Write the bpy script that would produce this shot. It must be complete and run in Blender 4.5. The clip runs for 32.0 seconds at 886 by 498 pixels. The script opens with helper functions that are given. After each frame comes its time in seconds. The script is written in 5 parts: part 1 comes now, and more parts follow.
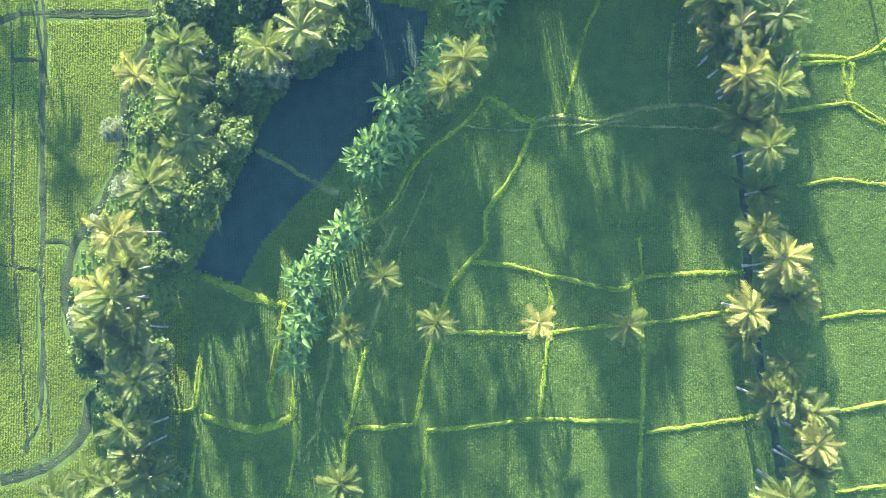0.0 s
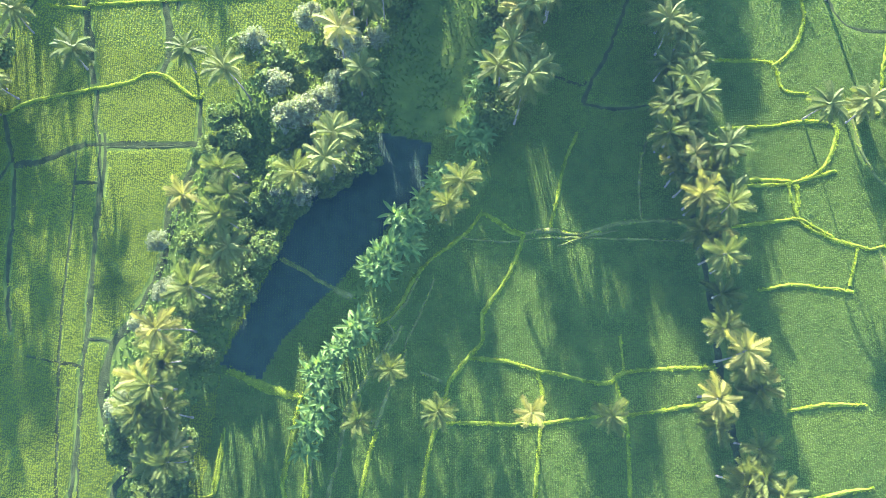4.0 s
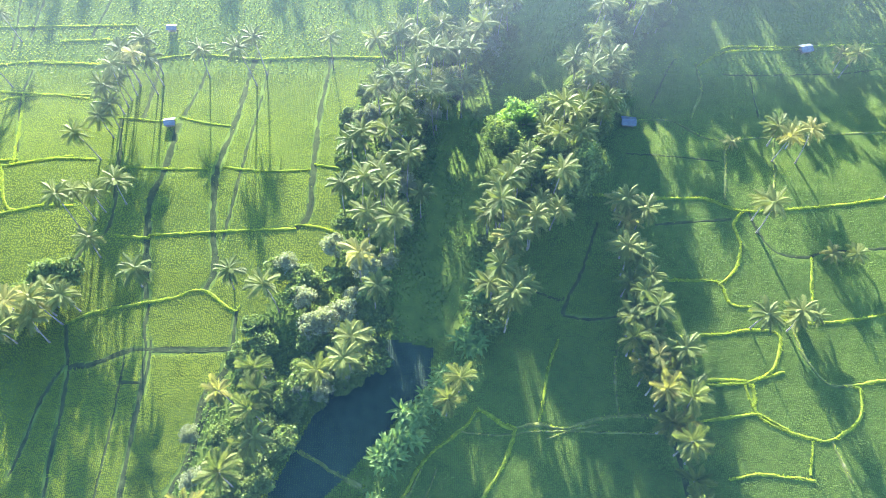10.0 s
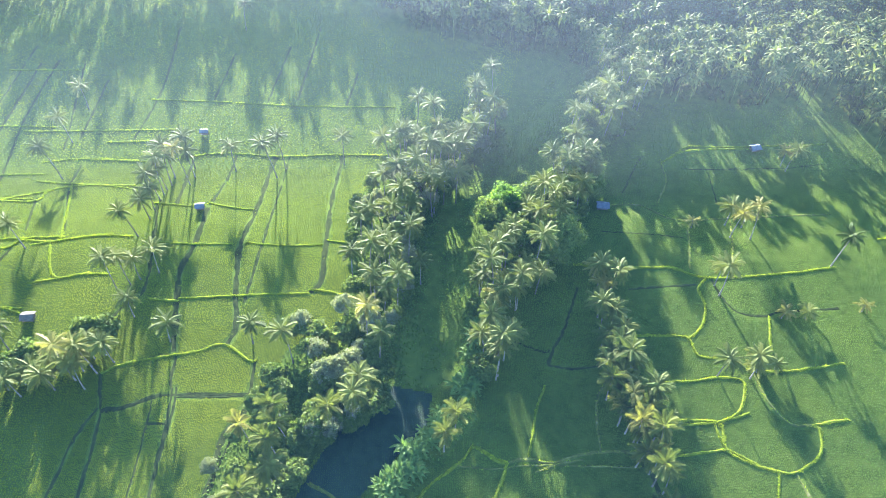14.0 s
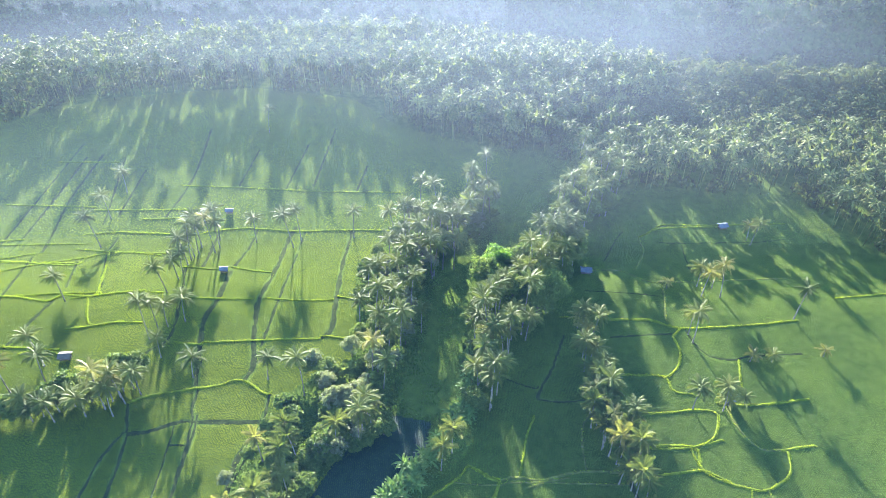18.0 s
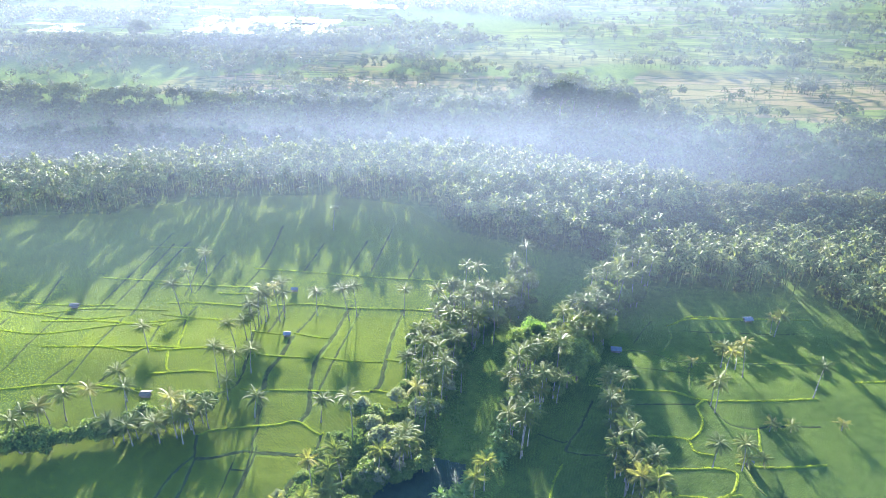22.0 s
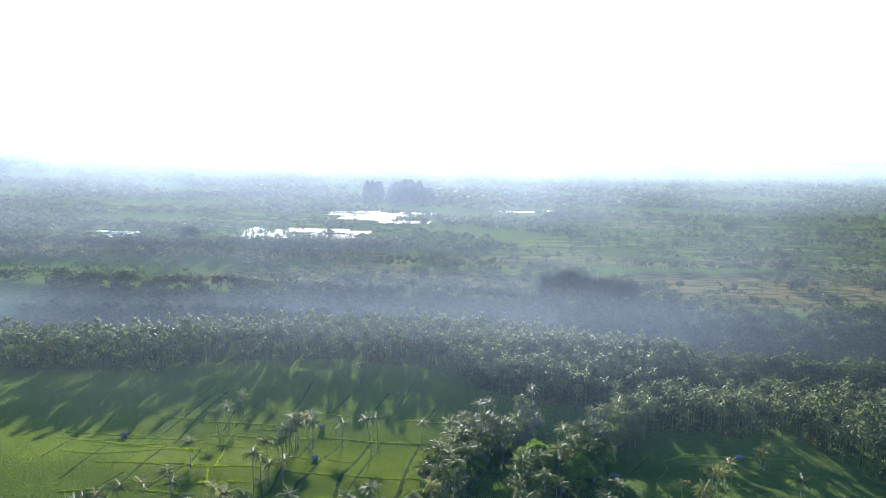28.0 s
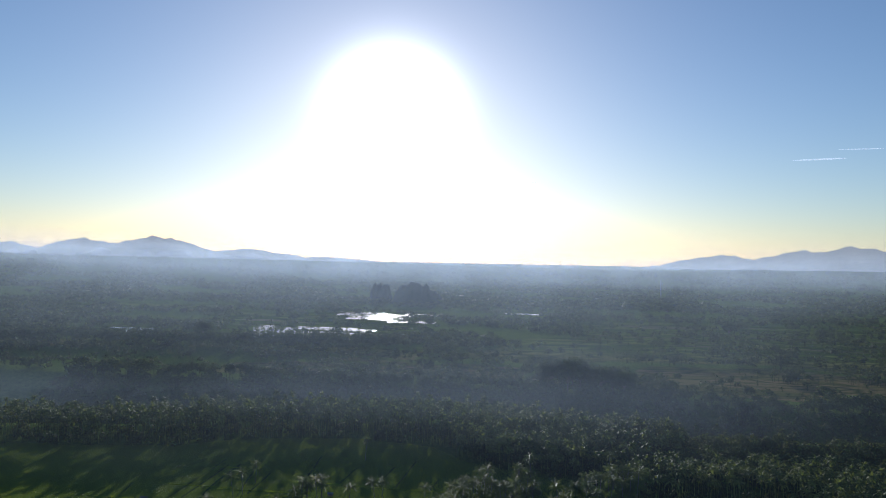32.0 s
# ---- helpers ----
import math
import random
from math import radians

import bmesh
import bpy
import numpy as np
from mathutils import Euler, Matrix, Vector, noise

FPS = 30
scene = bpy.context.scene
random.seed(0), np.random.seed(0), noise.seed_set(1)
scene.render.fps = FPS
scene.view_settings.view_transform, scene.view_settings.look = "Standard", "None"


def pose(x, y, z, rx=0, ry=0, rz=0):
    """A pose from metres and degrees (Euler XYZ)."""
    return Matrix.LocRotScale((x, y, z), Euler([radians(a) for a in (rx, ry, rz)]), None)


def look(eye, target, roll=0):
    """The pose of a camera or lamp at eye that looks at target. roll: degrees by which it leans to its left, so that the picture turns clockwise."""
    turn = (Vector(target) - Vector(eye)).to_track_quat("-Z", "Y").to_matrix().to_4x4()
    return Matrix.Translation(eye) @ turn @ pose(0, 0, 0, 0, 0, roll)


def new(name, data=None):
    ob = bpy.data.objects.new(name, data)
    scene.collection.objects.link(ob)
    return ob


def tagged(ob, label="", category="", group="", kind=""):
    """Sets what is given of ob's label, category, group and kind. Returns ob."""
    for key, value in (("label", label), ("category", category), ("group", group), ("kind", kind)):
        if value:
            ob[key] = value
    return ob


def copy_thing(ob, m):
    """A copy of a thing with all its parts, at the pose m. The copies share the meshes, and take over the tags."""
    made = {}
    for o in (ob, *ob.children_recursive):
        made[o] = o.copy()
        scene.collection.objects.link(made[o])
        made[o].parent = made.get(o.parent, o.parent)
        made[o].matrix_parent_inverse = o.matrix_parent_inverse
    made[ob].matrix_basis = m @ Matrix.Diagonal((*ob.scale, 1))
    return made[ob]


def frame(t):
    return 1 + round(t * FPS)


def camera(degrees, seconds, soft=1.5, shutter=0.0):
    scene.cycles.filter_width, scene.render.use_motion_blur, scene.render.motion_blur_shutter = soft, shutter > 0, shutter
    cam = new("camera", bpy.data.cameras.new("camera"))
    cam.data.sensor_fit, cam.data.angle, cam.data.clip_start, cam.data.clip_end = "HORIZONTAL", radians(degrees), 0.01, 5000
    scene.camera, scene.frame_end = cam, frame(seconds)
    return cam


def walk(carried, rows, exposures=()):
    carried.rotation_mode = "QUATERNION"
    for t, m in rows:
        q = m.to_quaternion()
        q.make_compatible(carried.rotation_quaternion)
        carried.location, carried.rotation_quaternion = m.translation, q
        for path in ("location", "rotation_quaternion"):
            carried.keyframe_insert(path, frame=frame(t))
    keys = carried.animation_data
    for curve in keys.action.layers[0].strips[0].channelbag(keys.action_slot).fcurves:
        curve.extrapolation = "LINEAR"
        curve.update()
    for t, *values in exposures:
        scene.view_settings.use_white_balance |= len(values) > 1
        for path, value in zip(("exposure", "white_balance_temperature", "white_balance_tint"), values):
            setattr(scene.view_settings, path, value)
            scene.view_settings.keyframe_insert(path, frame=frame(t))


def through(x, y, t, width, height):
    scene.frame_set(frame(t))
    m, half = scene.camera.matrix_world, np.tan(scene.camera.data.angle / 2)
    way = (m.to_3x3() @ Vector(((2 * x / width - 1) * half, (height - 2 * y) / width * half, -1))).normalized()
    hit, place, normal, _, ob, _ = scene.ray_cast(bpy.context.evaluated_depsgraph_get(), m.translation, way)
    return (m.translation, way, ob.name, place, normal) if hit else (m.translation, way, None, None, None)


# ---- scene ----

cam = camera(64.08, 32.0, 0.8)
PATH = [
    (0.0, (-0.00, 0.00, 115.00), (0.00, 2.95, 15.04), 0.15),
    (1.0, (-0.04, -1.92, 118.47), (-0.07, 3.74, 18.63), -0.13),
    (2.0, (-0.07, -3.99, 122.51), (-0.21, 7.19, 23.14), -0.50),
    (2.5, (-0.02, -4.81, 124.25), (-0.21, 8.96, 25.20), -0.56),
    (4.5, (0.04, -7.28, 130.62), (-0.22, 16.58, 33.51), -0.45),
    (5.0, (0.03, -7.98, 132.14), (-0.21, 18.50, 35.71), -0.36),
    (6.0, (-0.07, -9.43, 135.24), (-0.26, 22.11, 40.34), -0.22),
    (7.0, (-0.12, -11.34, 138.20), (-0.23, 25.42, 45.20), -0.01),
    (8.0, (-0.36, -13.08, 141.02), (-0.31, 28.52, 50.09), 0.30),
    (9.0, (-1.05, -15.25, 144.25), (-0.64, 31.18, 55.68), 0.66),
    (10.0, (-1.68, -18.91, 147.45), (-0.97, 31.92, 61.33), 0.90),
    (11.0, (-2.19, -24.28, 150.22), (-1.18, 30.64, 66.66), 1.08),
    (12.0, (-2.43, -31.43, 152.57), (-1.30, 27.56, 71.84), 1.13),
    (13.0, (-2.29, -38.97, 154.16), (-1.17, 23.79, 76.31), 1.02),
    (14.0, (-2.03, -46.85, 154.62), (-0.88, 19.45, 79.77), 0.93),
    (14.5, (-1.87, -50.88, 154.58), (-0.67, 17.18, 81.32), 0.91),
    (16.5, (-1.55, -67.90, 153.51), (-0.24, 6.94, 87.20), 0.91),
    (17.0, (-1.49, -72.28, 153.21), (-0.18, 4.17, 88.76), 0.89),
    (18.0, (-1.29, -81.14, 152.55), (-0.49, -1.57, 91.99), 0.84),
    (19.0, (-0.55, -90.30, 152.07), (-1.89, -7.87, 95.48), 0.75),
    (20.0, (0.11, -99.08, 151.37), (-3.26, -14.09, 98.77), 0.67),
    (21.0, (1.14, -108.11, 149.86), (-4.09, -20.59, 101.76), 0.59),
    (22.0, (1.80, -117.22, 147.14), (-4.84, -27.41, 103.64), 0.58),
    (23.0, (2.73, -126.55, 144.03), (-4.73, -34.67, 105.27), 0.60),
    (24.0, (3.58, -135.86, 141.08), (-4.40, -42.16, 107.08), 0.62),
    (25.0, (4.53, -145.06, 137.82), (-3.91, -49.75, 108.73), 0.65),
    (25.5, (4.99, -149.35, 136.18), (-3.76, -53.36, 109.53), 0.70),
    (27.5, (7.77, -165.38, 130.32), (-2.42, -67.26, 113.94), 0.79),
    (28.0, (8.16, -169.51, 128.76), (-2.29, -71.02, 114.96), 0.83),
    (29.0, (8.80, -177.81, 125.52), (-2.06, -78.78, 116.85), 0.88),
    (30.0, (10.11, -186.04, 122.30), (-1.20, -86.74, 118.68), 0.95),
    (31.0, (11.74, -194.32, 119.09), (0.03, -95.02, 120.32), 1.10),
    (32.0, (13.81, -203.14, 115.91), (2.06, -103.85, 117.42), 1.14),
]
EXPOSURES = [(0.0, 3.38, 5700, 13), (7.0, 3.45, 5700, 13), (13.0, 3.3, 5700, 13), (20.0, 3.15, 5650, 19), (22.0, 3.12, 5650, 20), (25.0, 2.7, 5600, 20), (28.0, 1.8, 5650, 17), (30.0, 0.7, 5600, 18), (31.0, 0.15, 5500, 17), (32.0, -0.15, 5500, 16)]
walk(cam, [(t, look(eye, target, roll)) for t, eye, target, roll in PATH], EXPOSURES)

# ---- sky, sun, light ----
SUN_AZ, SUN_EL = -11.0, 11.5     # degrees from +y towards +x, degrees above the horizon
az, el = radians(SUN_AZ), radians(SUN_EL)
SUN = Vector((math.sin(az) * math.cos(el), math.cos(az) * math.cos(el), math.sin(el)))
world = bpy.data.worlds.new("sky")
scene.world = world
world.use_nodes = True
wn, wl = world.node_tree.nodes, world.node_tree.links
wn.clear()
sky = wn.new("ShaderNodeTexSky")
sky.sky_type, sky.sun_disc = "NISHITA", False
sky.sun_elevation, sky.sun_rotation = el, az
sky.air_density, sky.dust_density, sky.ozone_density = 1.0, 0.3, 2.2
bg = wn.new("ShaderNodeBackground")
bg.inputs["Strength"].default_value = 0.1
wl.new(sky.outputs[0], bg.inputs[0])
# the hazy glow that surrounds the low sun
coord = wn.new("ShaderNodeTexCoord")
dot = wn.new("ShaderNodeVectorMath")
dot.operation = "DOT_PRODUCT"
dot.inputs[1].default_value = SUN
wl.new(coord.outputs["Generated"], dot.inputs[0])
glow = None
for power, strength in ((14.0, 0.03), (520.0, 5.0)):
    clamp = wn.new("ShaderNodeMath")
    clamp.operation = "MAXIMUM"
    clamp.inputs[1].default_value = 0.0
    wl.new(dot.outputs["Value"], clamp.inputs[0])
    lobe = wn.new("ShaderNodeMath")
    lobe.operation = "POWER"
    lobe.inputs[1].default_value = power
    wl.new(clamp.outputs[0], lobe.inputs[0])
    gain = wn.new("ShaderNodeMath")
    gain.operation = "MULTIPLY"
    gain.inputs[1].default_value = strength
    wl.new(lobe.outputs[0], gain.inputs[0])
    emit = wn.new("ShaderNodeBackground")
    emit.inputs[0].default_value = (1.0, 0.96, 0.88, 1)
    wl.new(gain.outputs[0], emit.inputs[1])
    add = wn.new("ShaderNodeAddShader")
    wl.new((glow or bg).outputs[0], add.inputs[0])
    wl.new(emit.outputs[0], add.inputs[1])
    glow = add
wout = wn.new("ShaderNodeOutputWorld")
wl.new(glow.outputs[0], wout.inputs[0])
lamp = bpy.data.lights.new("sun", "SUN")
lamp.energy, lamp.angle, lamp.color = 5.0, radians(0.6), (1.0, 0.92, 0.76)
sun = new("sun", lamp)
sun.matrix_world = look(SUN * 300, (0, 0, 0))
scene.cycles.transparent_max_bounces = 40

# ---- materials ----


def material(name):
    m = bpy.data.materials.new(name)
    m.use_nodes = True
    n, l = m.node_tree.nodes, m.node_tree.links
    n.clear()
    return m, n, l, n.new("ShaderNodeOutputMaterial")


def ramp(n, stops):
    r = n.new("ShaderNodeValToRGB")
    e = r.color_ramp.elements
    while len(e) < len(stops):
        e.new(0.5)
    for k, (at, c) in zip(e, stops):
        k.position, k.color = at, (*c, 1)
    return r


def noise_node(n, l, scale, detail=3.0, stretch=None):
    t = n.new("ShaderNodeTexNoise")
    t.inputs["Scale"].default_value, t.inputs["Detail"].default_value = scale, detail
    g = n.new("ShaderNodeNewGeometry")
    src = g.outputs["Position"]
    if stretch:
        mp = n.new("ShaderNodeMapping")
        mp.inputs["Scale"].default_value = stretch
        l.new(src, mp.inputs[0])
        src = mp.outputs[0]
    l.new(src, t.inputs["Vector"])
    return t


def mixed(n, l, fac, a, b, mode="MIX"):
    x = n.new("ShaderNodeMix")
    x.data_type, x.blend_type = "RGBA", mode
    for slot, value in (("Factor", fac),):
        if isinstance(value, (int, float)):
            x.inputs[0].default_value = value
        else:
            l.new(value, x.inputs[0])
    for slot, value in ((6, a), (7, b)):
        if isinstance(value, tuple):
            x.inputs[slot].default_value = (*value, 1)
        else:
            l.new(value, x.inputs[slot])
    return x.outputs[2]


def leaf_material(name, dark, light, through=0.45, per="island", patch=0.0, patch_colour=(0.3, 0.25, 0.05), rough=0.55, gloss=0.3):
    """Leaves: gloss on top, light passing through, every leaf or plant a little different."""
    m, n, l, out = material(name)
    g = n.new("ShaderNodeNewGeometry")
    o = n.new("ShaderNodeObjectInfo")
    r = ramp(n, [(0.0, dark), (1.0, light)])
    big = noise_node(n, l, 0.045, 2)
    addn = n.new("ShaderNodeMath")
    addn.operation = "MULTIPLY_ADD"
    addn.inputs[1].default_value = {"rice_leaves": 0.3, "ripening_rice_leaves": 0.3, "woodland_leaves": 0.25}.get(name, 0.55)
    l.new(g.outputs["Random Per Island"] if per == "island" else o.outputs["Random"], addn.inputs[0])
    sub = n.new("ShaderNodeMath")
    sub.operation = "MULTIPLY_ADD"
    sub.inputs[1].default_value, sub.inputs[2].default_value = 1.6, -0.55
    l.new(big.outputs["Fac"], sub.inputs[0])
    l.new(sub.outputs[0], addn.inputs[2])
    clump = noise_node(n, l, 1.5, 3)
    more = n.new("ShaderNodeMath")
    more.operation = "MULTIPLY_ADD"
    more.inputs[1].default_value = 0.7
    l.new(clump.outputs["Fac"], more.inputs[0])
    l.new(addn.outputs[0], more.inputs[2])
    less = n.new("ShaderNodeMath")
    less.operation = "SUBTRACT"
    less.inputs[1].default_value = 0.35
    l.new(more.outputs[0], less.inputs[0])
    l.new(less.outputs[0], r.inputs[0])
    colour = r.outputs[0]
    if patch:
        th = n.new("ShaderNodeMath")
        th.operation = "LESS_THAN"
        th.inputs[1].default_value = patch
        l.new(o.outputs["Random"] if per != "island" else g.outputs["Random Per Island"], th.inputs[0])
        colour = mixed(n, l, th.outputs[0], colour, patch_colour)
    p = n.new("ShaderNodeBsdfPrincipled")
    p.inputs["Roughness"].default_value = rough
    p.inputs["Specular IOR Level"].default_value = gloss
    l.new(colour, p.inputs["Base Color"])
    tr = n.new("ShaderNodeBsdfTranslucent")
    l.new(mixed(n, l, 1.0, colour, (1.25, 1.3, 0.65), "MULTIPLY"), tr.inputs[0])
    mx = n.new("ShaderNodeMixShader")
    mx.inputs[0].default_value = through
    l.new(p.outputs[0], mx.inputs[1])
    l.new(tr.outputs[0], mx.inputs[2])
    l.new(mx.outputs[0], out.inputs[0])
    return m


def rough_material(name, stops, scale=0.5, fine=6.0, bump=0.3, rough=0.9, stretch=None, spec=0.2):
    m, n, l, out = material(name)
    a = noise_node(n, l, scale, 4, stretch=stretch)
    b = noise_node(n, l, fine, 3, stretch=stretch)
    f = n.new("ShaderNodeMath")
    f.operation = "MULTIPLY_ADD"
    f.inputs[1].default_value = 0.45
    l.new(b.outputs["Fac"], f.inputs[0])
    h = n.new("ShaderNodeMath")
    h.operation = "MULTIPLY_ADD"
    h.inputs[1].default_value, h.inputs[2].default_value = 1.2, -0.35
    l.new(a.outputs["Fac"], h.inputs[0])
    l.new(h.outputs[0], f.inputs[2])
    r = ramp(n, stops)
    l.new(f.outputs[0], r.inputs[0])
    p = n.new("ShaderNodeBsdfPrincipled")
    p.inputs["Roughness"].default_value = rough
    p.inputs["Specular IOR Level"].default_value = spec
    l.new(r.outputs[0], p.inputs["Base Color"])
    bp = n.new("ShaderNodeBump")
    bp.inputs["Strength"].default_value, bp.inputs["Distance"].default_value = bump, 0.3
    l.new(b.outputs["Fac"], bp.inputs["Height"])
    l.new(bp.outputs[0], p.inputs["Normal"])
    l.new(p.outputs[0], out.inputs[0])
    return m


RICE = leaf_material("rice_leaves", (0.07, 0.125, 0.026), (0.2, 0.27, 0.042), 0.5, gloss=0.14)
RICE_PALE = leaf_material("ripening_rice_leaves", (0.14, 0.18, 0.016), (0.31, 0.35, 0.032), 0.55, gloss=0.1)
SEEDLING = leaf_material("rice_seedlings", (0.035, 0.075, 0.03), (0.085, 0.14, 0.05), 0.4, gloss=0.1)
GRASS = leaf_material("bund_grass", (0.2, 0.27, 0.012), (0.4, 0.46, 0.022), 0.55)
GULLY_GRASS = leaf_material("gully_grass", (0.09, 0.15, 0.035), (0.2, 0.28, 0.055), 0.45)
PALM = leaf_material("palm_leaflets", (0.085, 0.12, 0.03), (0.215, 0.235, 0.062), 0.42, "object", 0.0, rough=0.55, gloss=0.09)
PALM_DRY = leaf_material("yellowing_palm_leaflets", (0.17, 0.17, 0.045), (0.33, 0.31, 0.09), 0.46, "object", 0.0, rough=0.55, gloss=0.1)
BANANA = leaf_material("banana_leaves", (0.08, 0.15, 0.04), (0.2, 0.29, 0.08), 0.45, "island", rough=0.5, gloss=0.1)
BROAD = leaf_material("broad_leaves", (0.07, 0.115, 0.03), (0.2, 0.25, 0.065), 0.36, "island", rough=0.55, gloss=0.08)
FRESH = leaf_material("fresh_leaves", (0.1, 0.18, 0.03), (0.2, 0.31, 0.055), 0.42, "island", rough=0.55, gloss=0.08)
PALE = leaf_material("pale_leaves", (0.14, 0.165, 0.09), (0.3, 0.32, 0.18), 0.35, "island", rough=0.55, gloss=0.12)
RIDGE_LEAF = leaf_material("ridge_palm_leaves", (0.06, 0.085, 0.022), (0.22, 0.235, 0.062), 0.3, "island", rough=0.6, gloss=0.06)
FAR_LEAF = leaf_material("woodland_leaves", (0.035, 0.05, 0.015), (0.15, 0.165, 0.05), 0.22, "island", rough=0.7, gloss=0.03)
BARK = rough_material("palm_bark", [(0.2, (0.13, 0.11, 0.09)), (0.8, (0.36, 0.33, 0.28))], 1.5, 9.0, 0.5)
WOOD = rough_material("weathered_wood", [(0.2, (0.12, 0.09, 0.06)), (0.8, (0.28, 0.22, 0.16))], 1.0, 12.0, 0.3)
TIN = rough_material("corrugated_sheet", [(0.2, (0.08, 0.095, 0.12)), (0.8, (0.16, 0.185, 0.22))], 0.8, 7.0, 0.2, 0.6, spec=0.3)
THATCH = rough_material("grey_thatch", [(0.2, (0.1, 0.09, 0.075)), (0.8, (0.22, 0.2, 0.17))], 1.0, 10.0, 0.5)
BUND_SOIL = rough_material("grassed_bund", [(0.2, (0.08, 0.12, 0.012)), (0.8, (0.24, 0.28, 0.035))], 0.8, 6.0, 0.9, spec=0.0)
WORN_SOIL = rough_material("worn_earth_bund", [(0.25, (0.08, 0.1, 0.03)), (0.6, (0.17, 0.19, 0.05)), (0.85, (0.3, 0.26, 0.15))], 0.5, 5.0, 0.9, spec=0.0)
# bank earth, its dark tone standing in for the shade in the ditches
SHADED_SOIL = rough_material("shade_darkened_bank", [(0.2, (0.022, 0.032, 0.014)), (0.8, (0.065, 0.08, 0.03))], 0.5, 4.0, 0.6, spec=0.0)
# planted paddy beside the trees, their shade put into this dark colour
PLOT_SHADE = rough_material("shade_dark_paddy", [(0.2, (0.018, 0.038, 0.024)), (0.8, (0.04, 0.07, 0.044))], 0.4, 5.0, 0.5, 0.6, spec=0.12)
HILL = rough_material("wooded_hill", [(0.2, (0.02, 0.03, 0.018)), (0.8, (0.06, 0.07, 0.04))], 0.01, 0.05, 0.6)


def ground_material():
    """Paddy soil and low growth near by, a patchwork of fields and woodland floor far off."""
    m, n, l, out = material("land")
    near = noise_node(n, l, 0.35, 4)
    low = ramp(n, [(0.3, (0.065, 0.1, 0.02)), (0.7, (0.12, 0.16, 0.032))])
    l.new(near.outputs["Fac"], low.inputs[0])
    cells = n.new("ShaderNodeTexVoronoi")
    cells.inputs["Scale"].default_value = 0.016
    g = n.new("ShaderNodeNewGeometry")
    mp = n.new("ShaderNodeMapping")
    mp.inputs["Scale"].default_value = (0.7, 2.0, 0.0)
    l.new(g.outputs["Position"], mp.inputs[0])
    l.new(mp.outputs[0], cells.inputs["Vector"])
    sep = n.new("ShaderNodeSeparateColor")
    l.new(cells.outputs["Color"], sep.inputs[0])
    green = ramp(n, [(0.0, (0.055, 0.085, 0.014)), (0.5, (0.095, 0.13, 0.02)), (0.85, (0.125, 0.155, 0.026)), (1.0, (0.13, 0.125, 0.045))])
    brown = ramp(n, [(0.0, (0.09, 0.1, 0.024)), (0.4, (0.15, 0.125, 0.045)), (0.8, (0.18, 0.14, 0.06)), (1.0, (0.11, 0.14, 0.024))])
    for shade in (green, brown):
        l.new(sep.outputs[0], shade.inputs[0])
    xyz = n.new("ShaderNodeSeparateXYZ")
    l.new(g.outputs["Position"], xyz.inputs[0])
    stubble = n.new("ShaderNodeMapRange")
    stubble.inputs["From Min"].default_value, stubble.inputs["From Max"].default_value = 590, 760
    l.new(xyz.outputs["Y"], stubble.inputs[0])
    far_colour = mixed(n, l, stubble.outputs[0], brown.outputs[0], green.outputs[0])
    edge = n.new("ShaderNodeTexVoronoi")
    edge.feature = "DISTANCE_TO_EDGE"
    edge.inputs["Scale"].default_value = 0.034
    flat = n.new("ShaderNodeMapping")
    flat.inputs["Scale"].default_value = (0.45, 1.9, 0.0)
    l.new(g.outputs["Position"], flat.inputs[0])
    l.new(flat.outputs[0], edge.inputs["Vector"])
    line = n.new("ShaderNodeMapRange")
    line.inputs["From Max"].default_value = 0.09
    l.new(edge.outputs["Distance"], line.inputs[0])
    fields = mixed(n, l, line.outputs[0], (0.05, 0.065, 0.02), far_colour)
    field = n.new("ShaderNodeAttribute")
    field.attribute_name = "field"
    p = n.new("ShaderNodeBsdfPrincipled")
    p.inputs["Roughness"].default_value = 0.9
    p.inputs["Specular IOR Level"].default_value = 0.0
    l.new(mixed(n, l, field.outputs["Fac"], low.outputs[0], fields), p.inputs["Base Color"])
    b = n.new("ShaderNodeBump")
    b.inputs["Strength"].default_value, b.inputs["Distance"].default_value = 0.5, 0.12
    fine = noise_node(n, l, 3.5, 3)
    l.new(fine.outputs["Fac"], b.inputs["Height"])
    l.new(b.outputs[0], p.inputs["Normal"])
    l.new(p.outputs[0], out.inputs[0])
    return m


def water_material():
    m, n, l, out = material("still_water")
    w = noise_node(n, l, 0.8, 2)
    p = n.new("ShaderNodeBsdfPrincipled")
    p.inputs["Base Color"].default_value = (0.05, 0.06, 0.05, 1)
    p.inputs["Roughness"].default_value = 0.12
    b = n.new("ShaderNodeBump")
    b.inputs["Strength"].default_value, b.inputs["Distance"].default_value = 0.06, 0.1
    l.new(w.outputs["Fac"], b.inputs["Height"])
    l.new(b.outputs[0], p.inputs["Normal"])
    l.new(p.outputs[0], out.inputs[0])
    return m


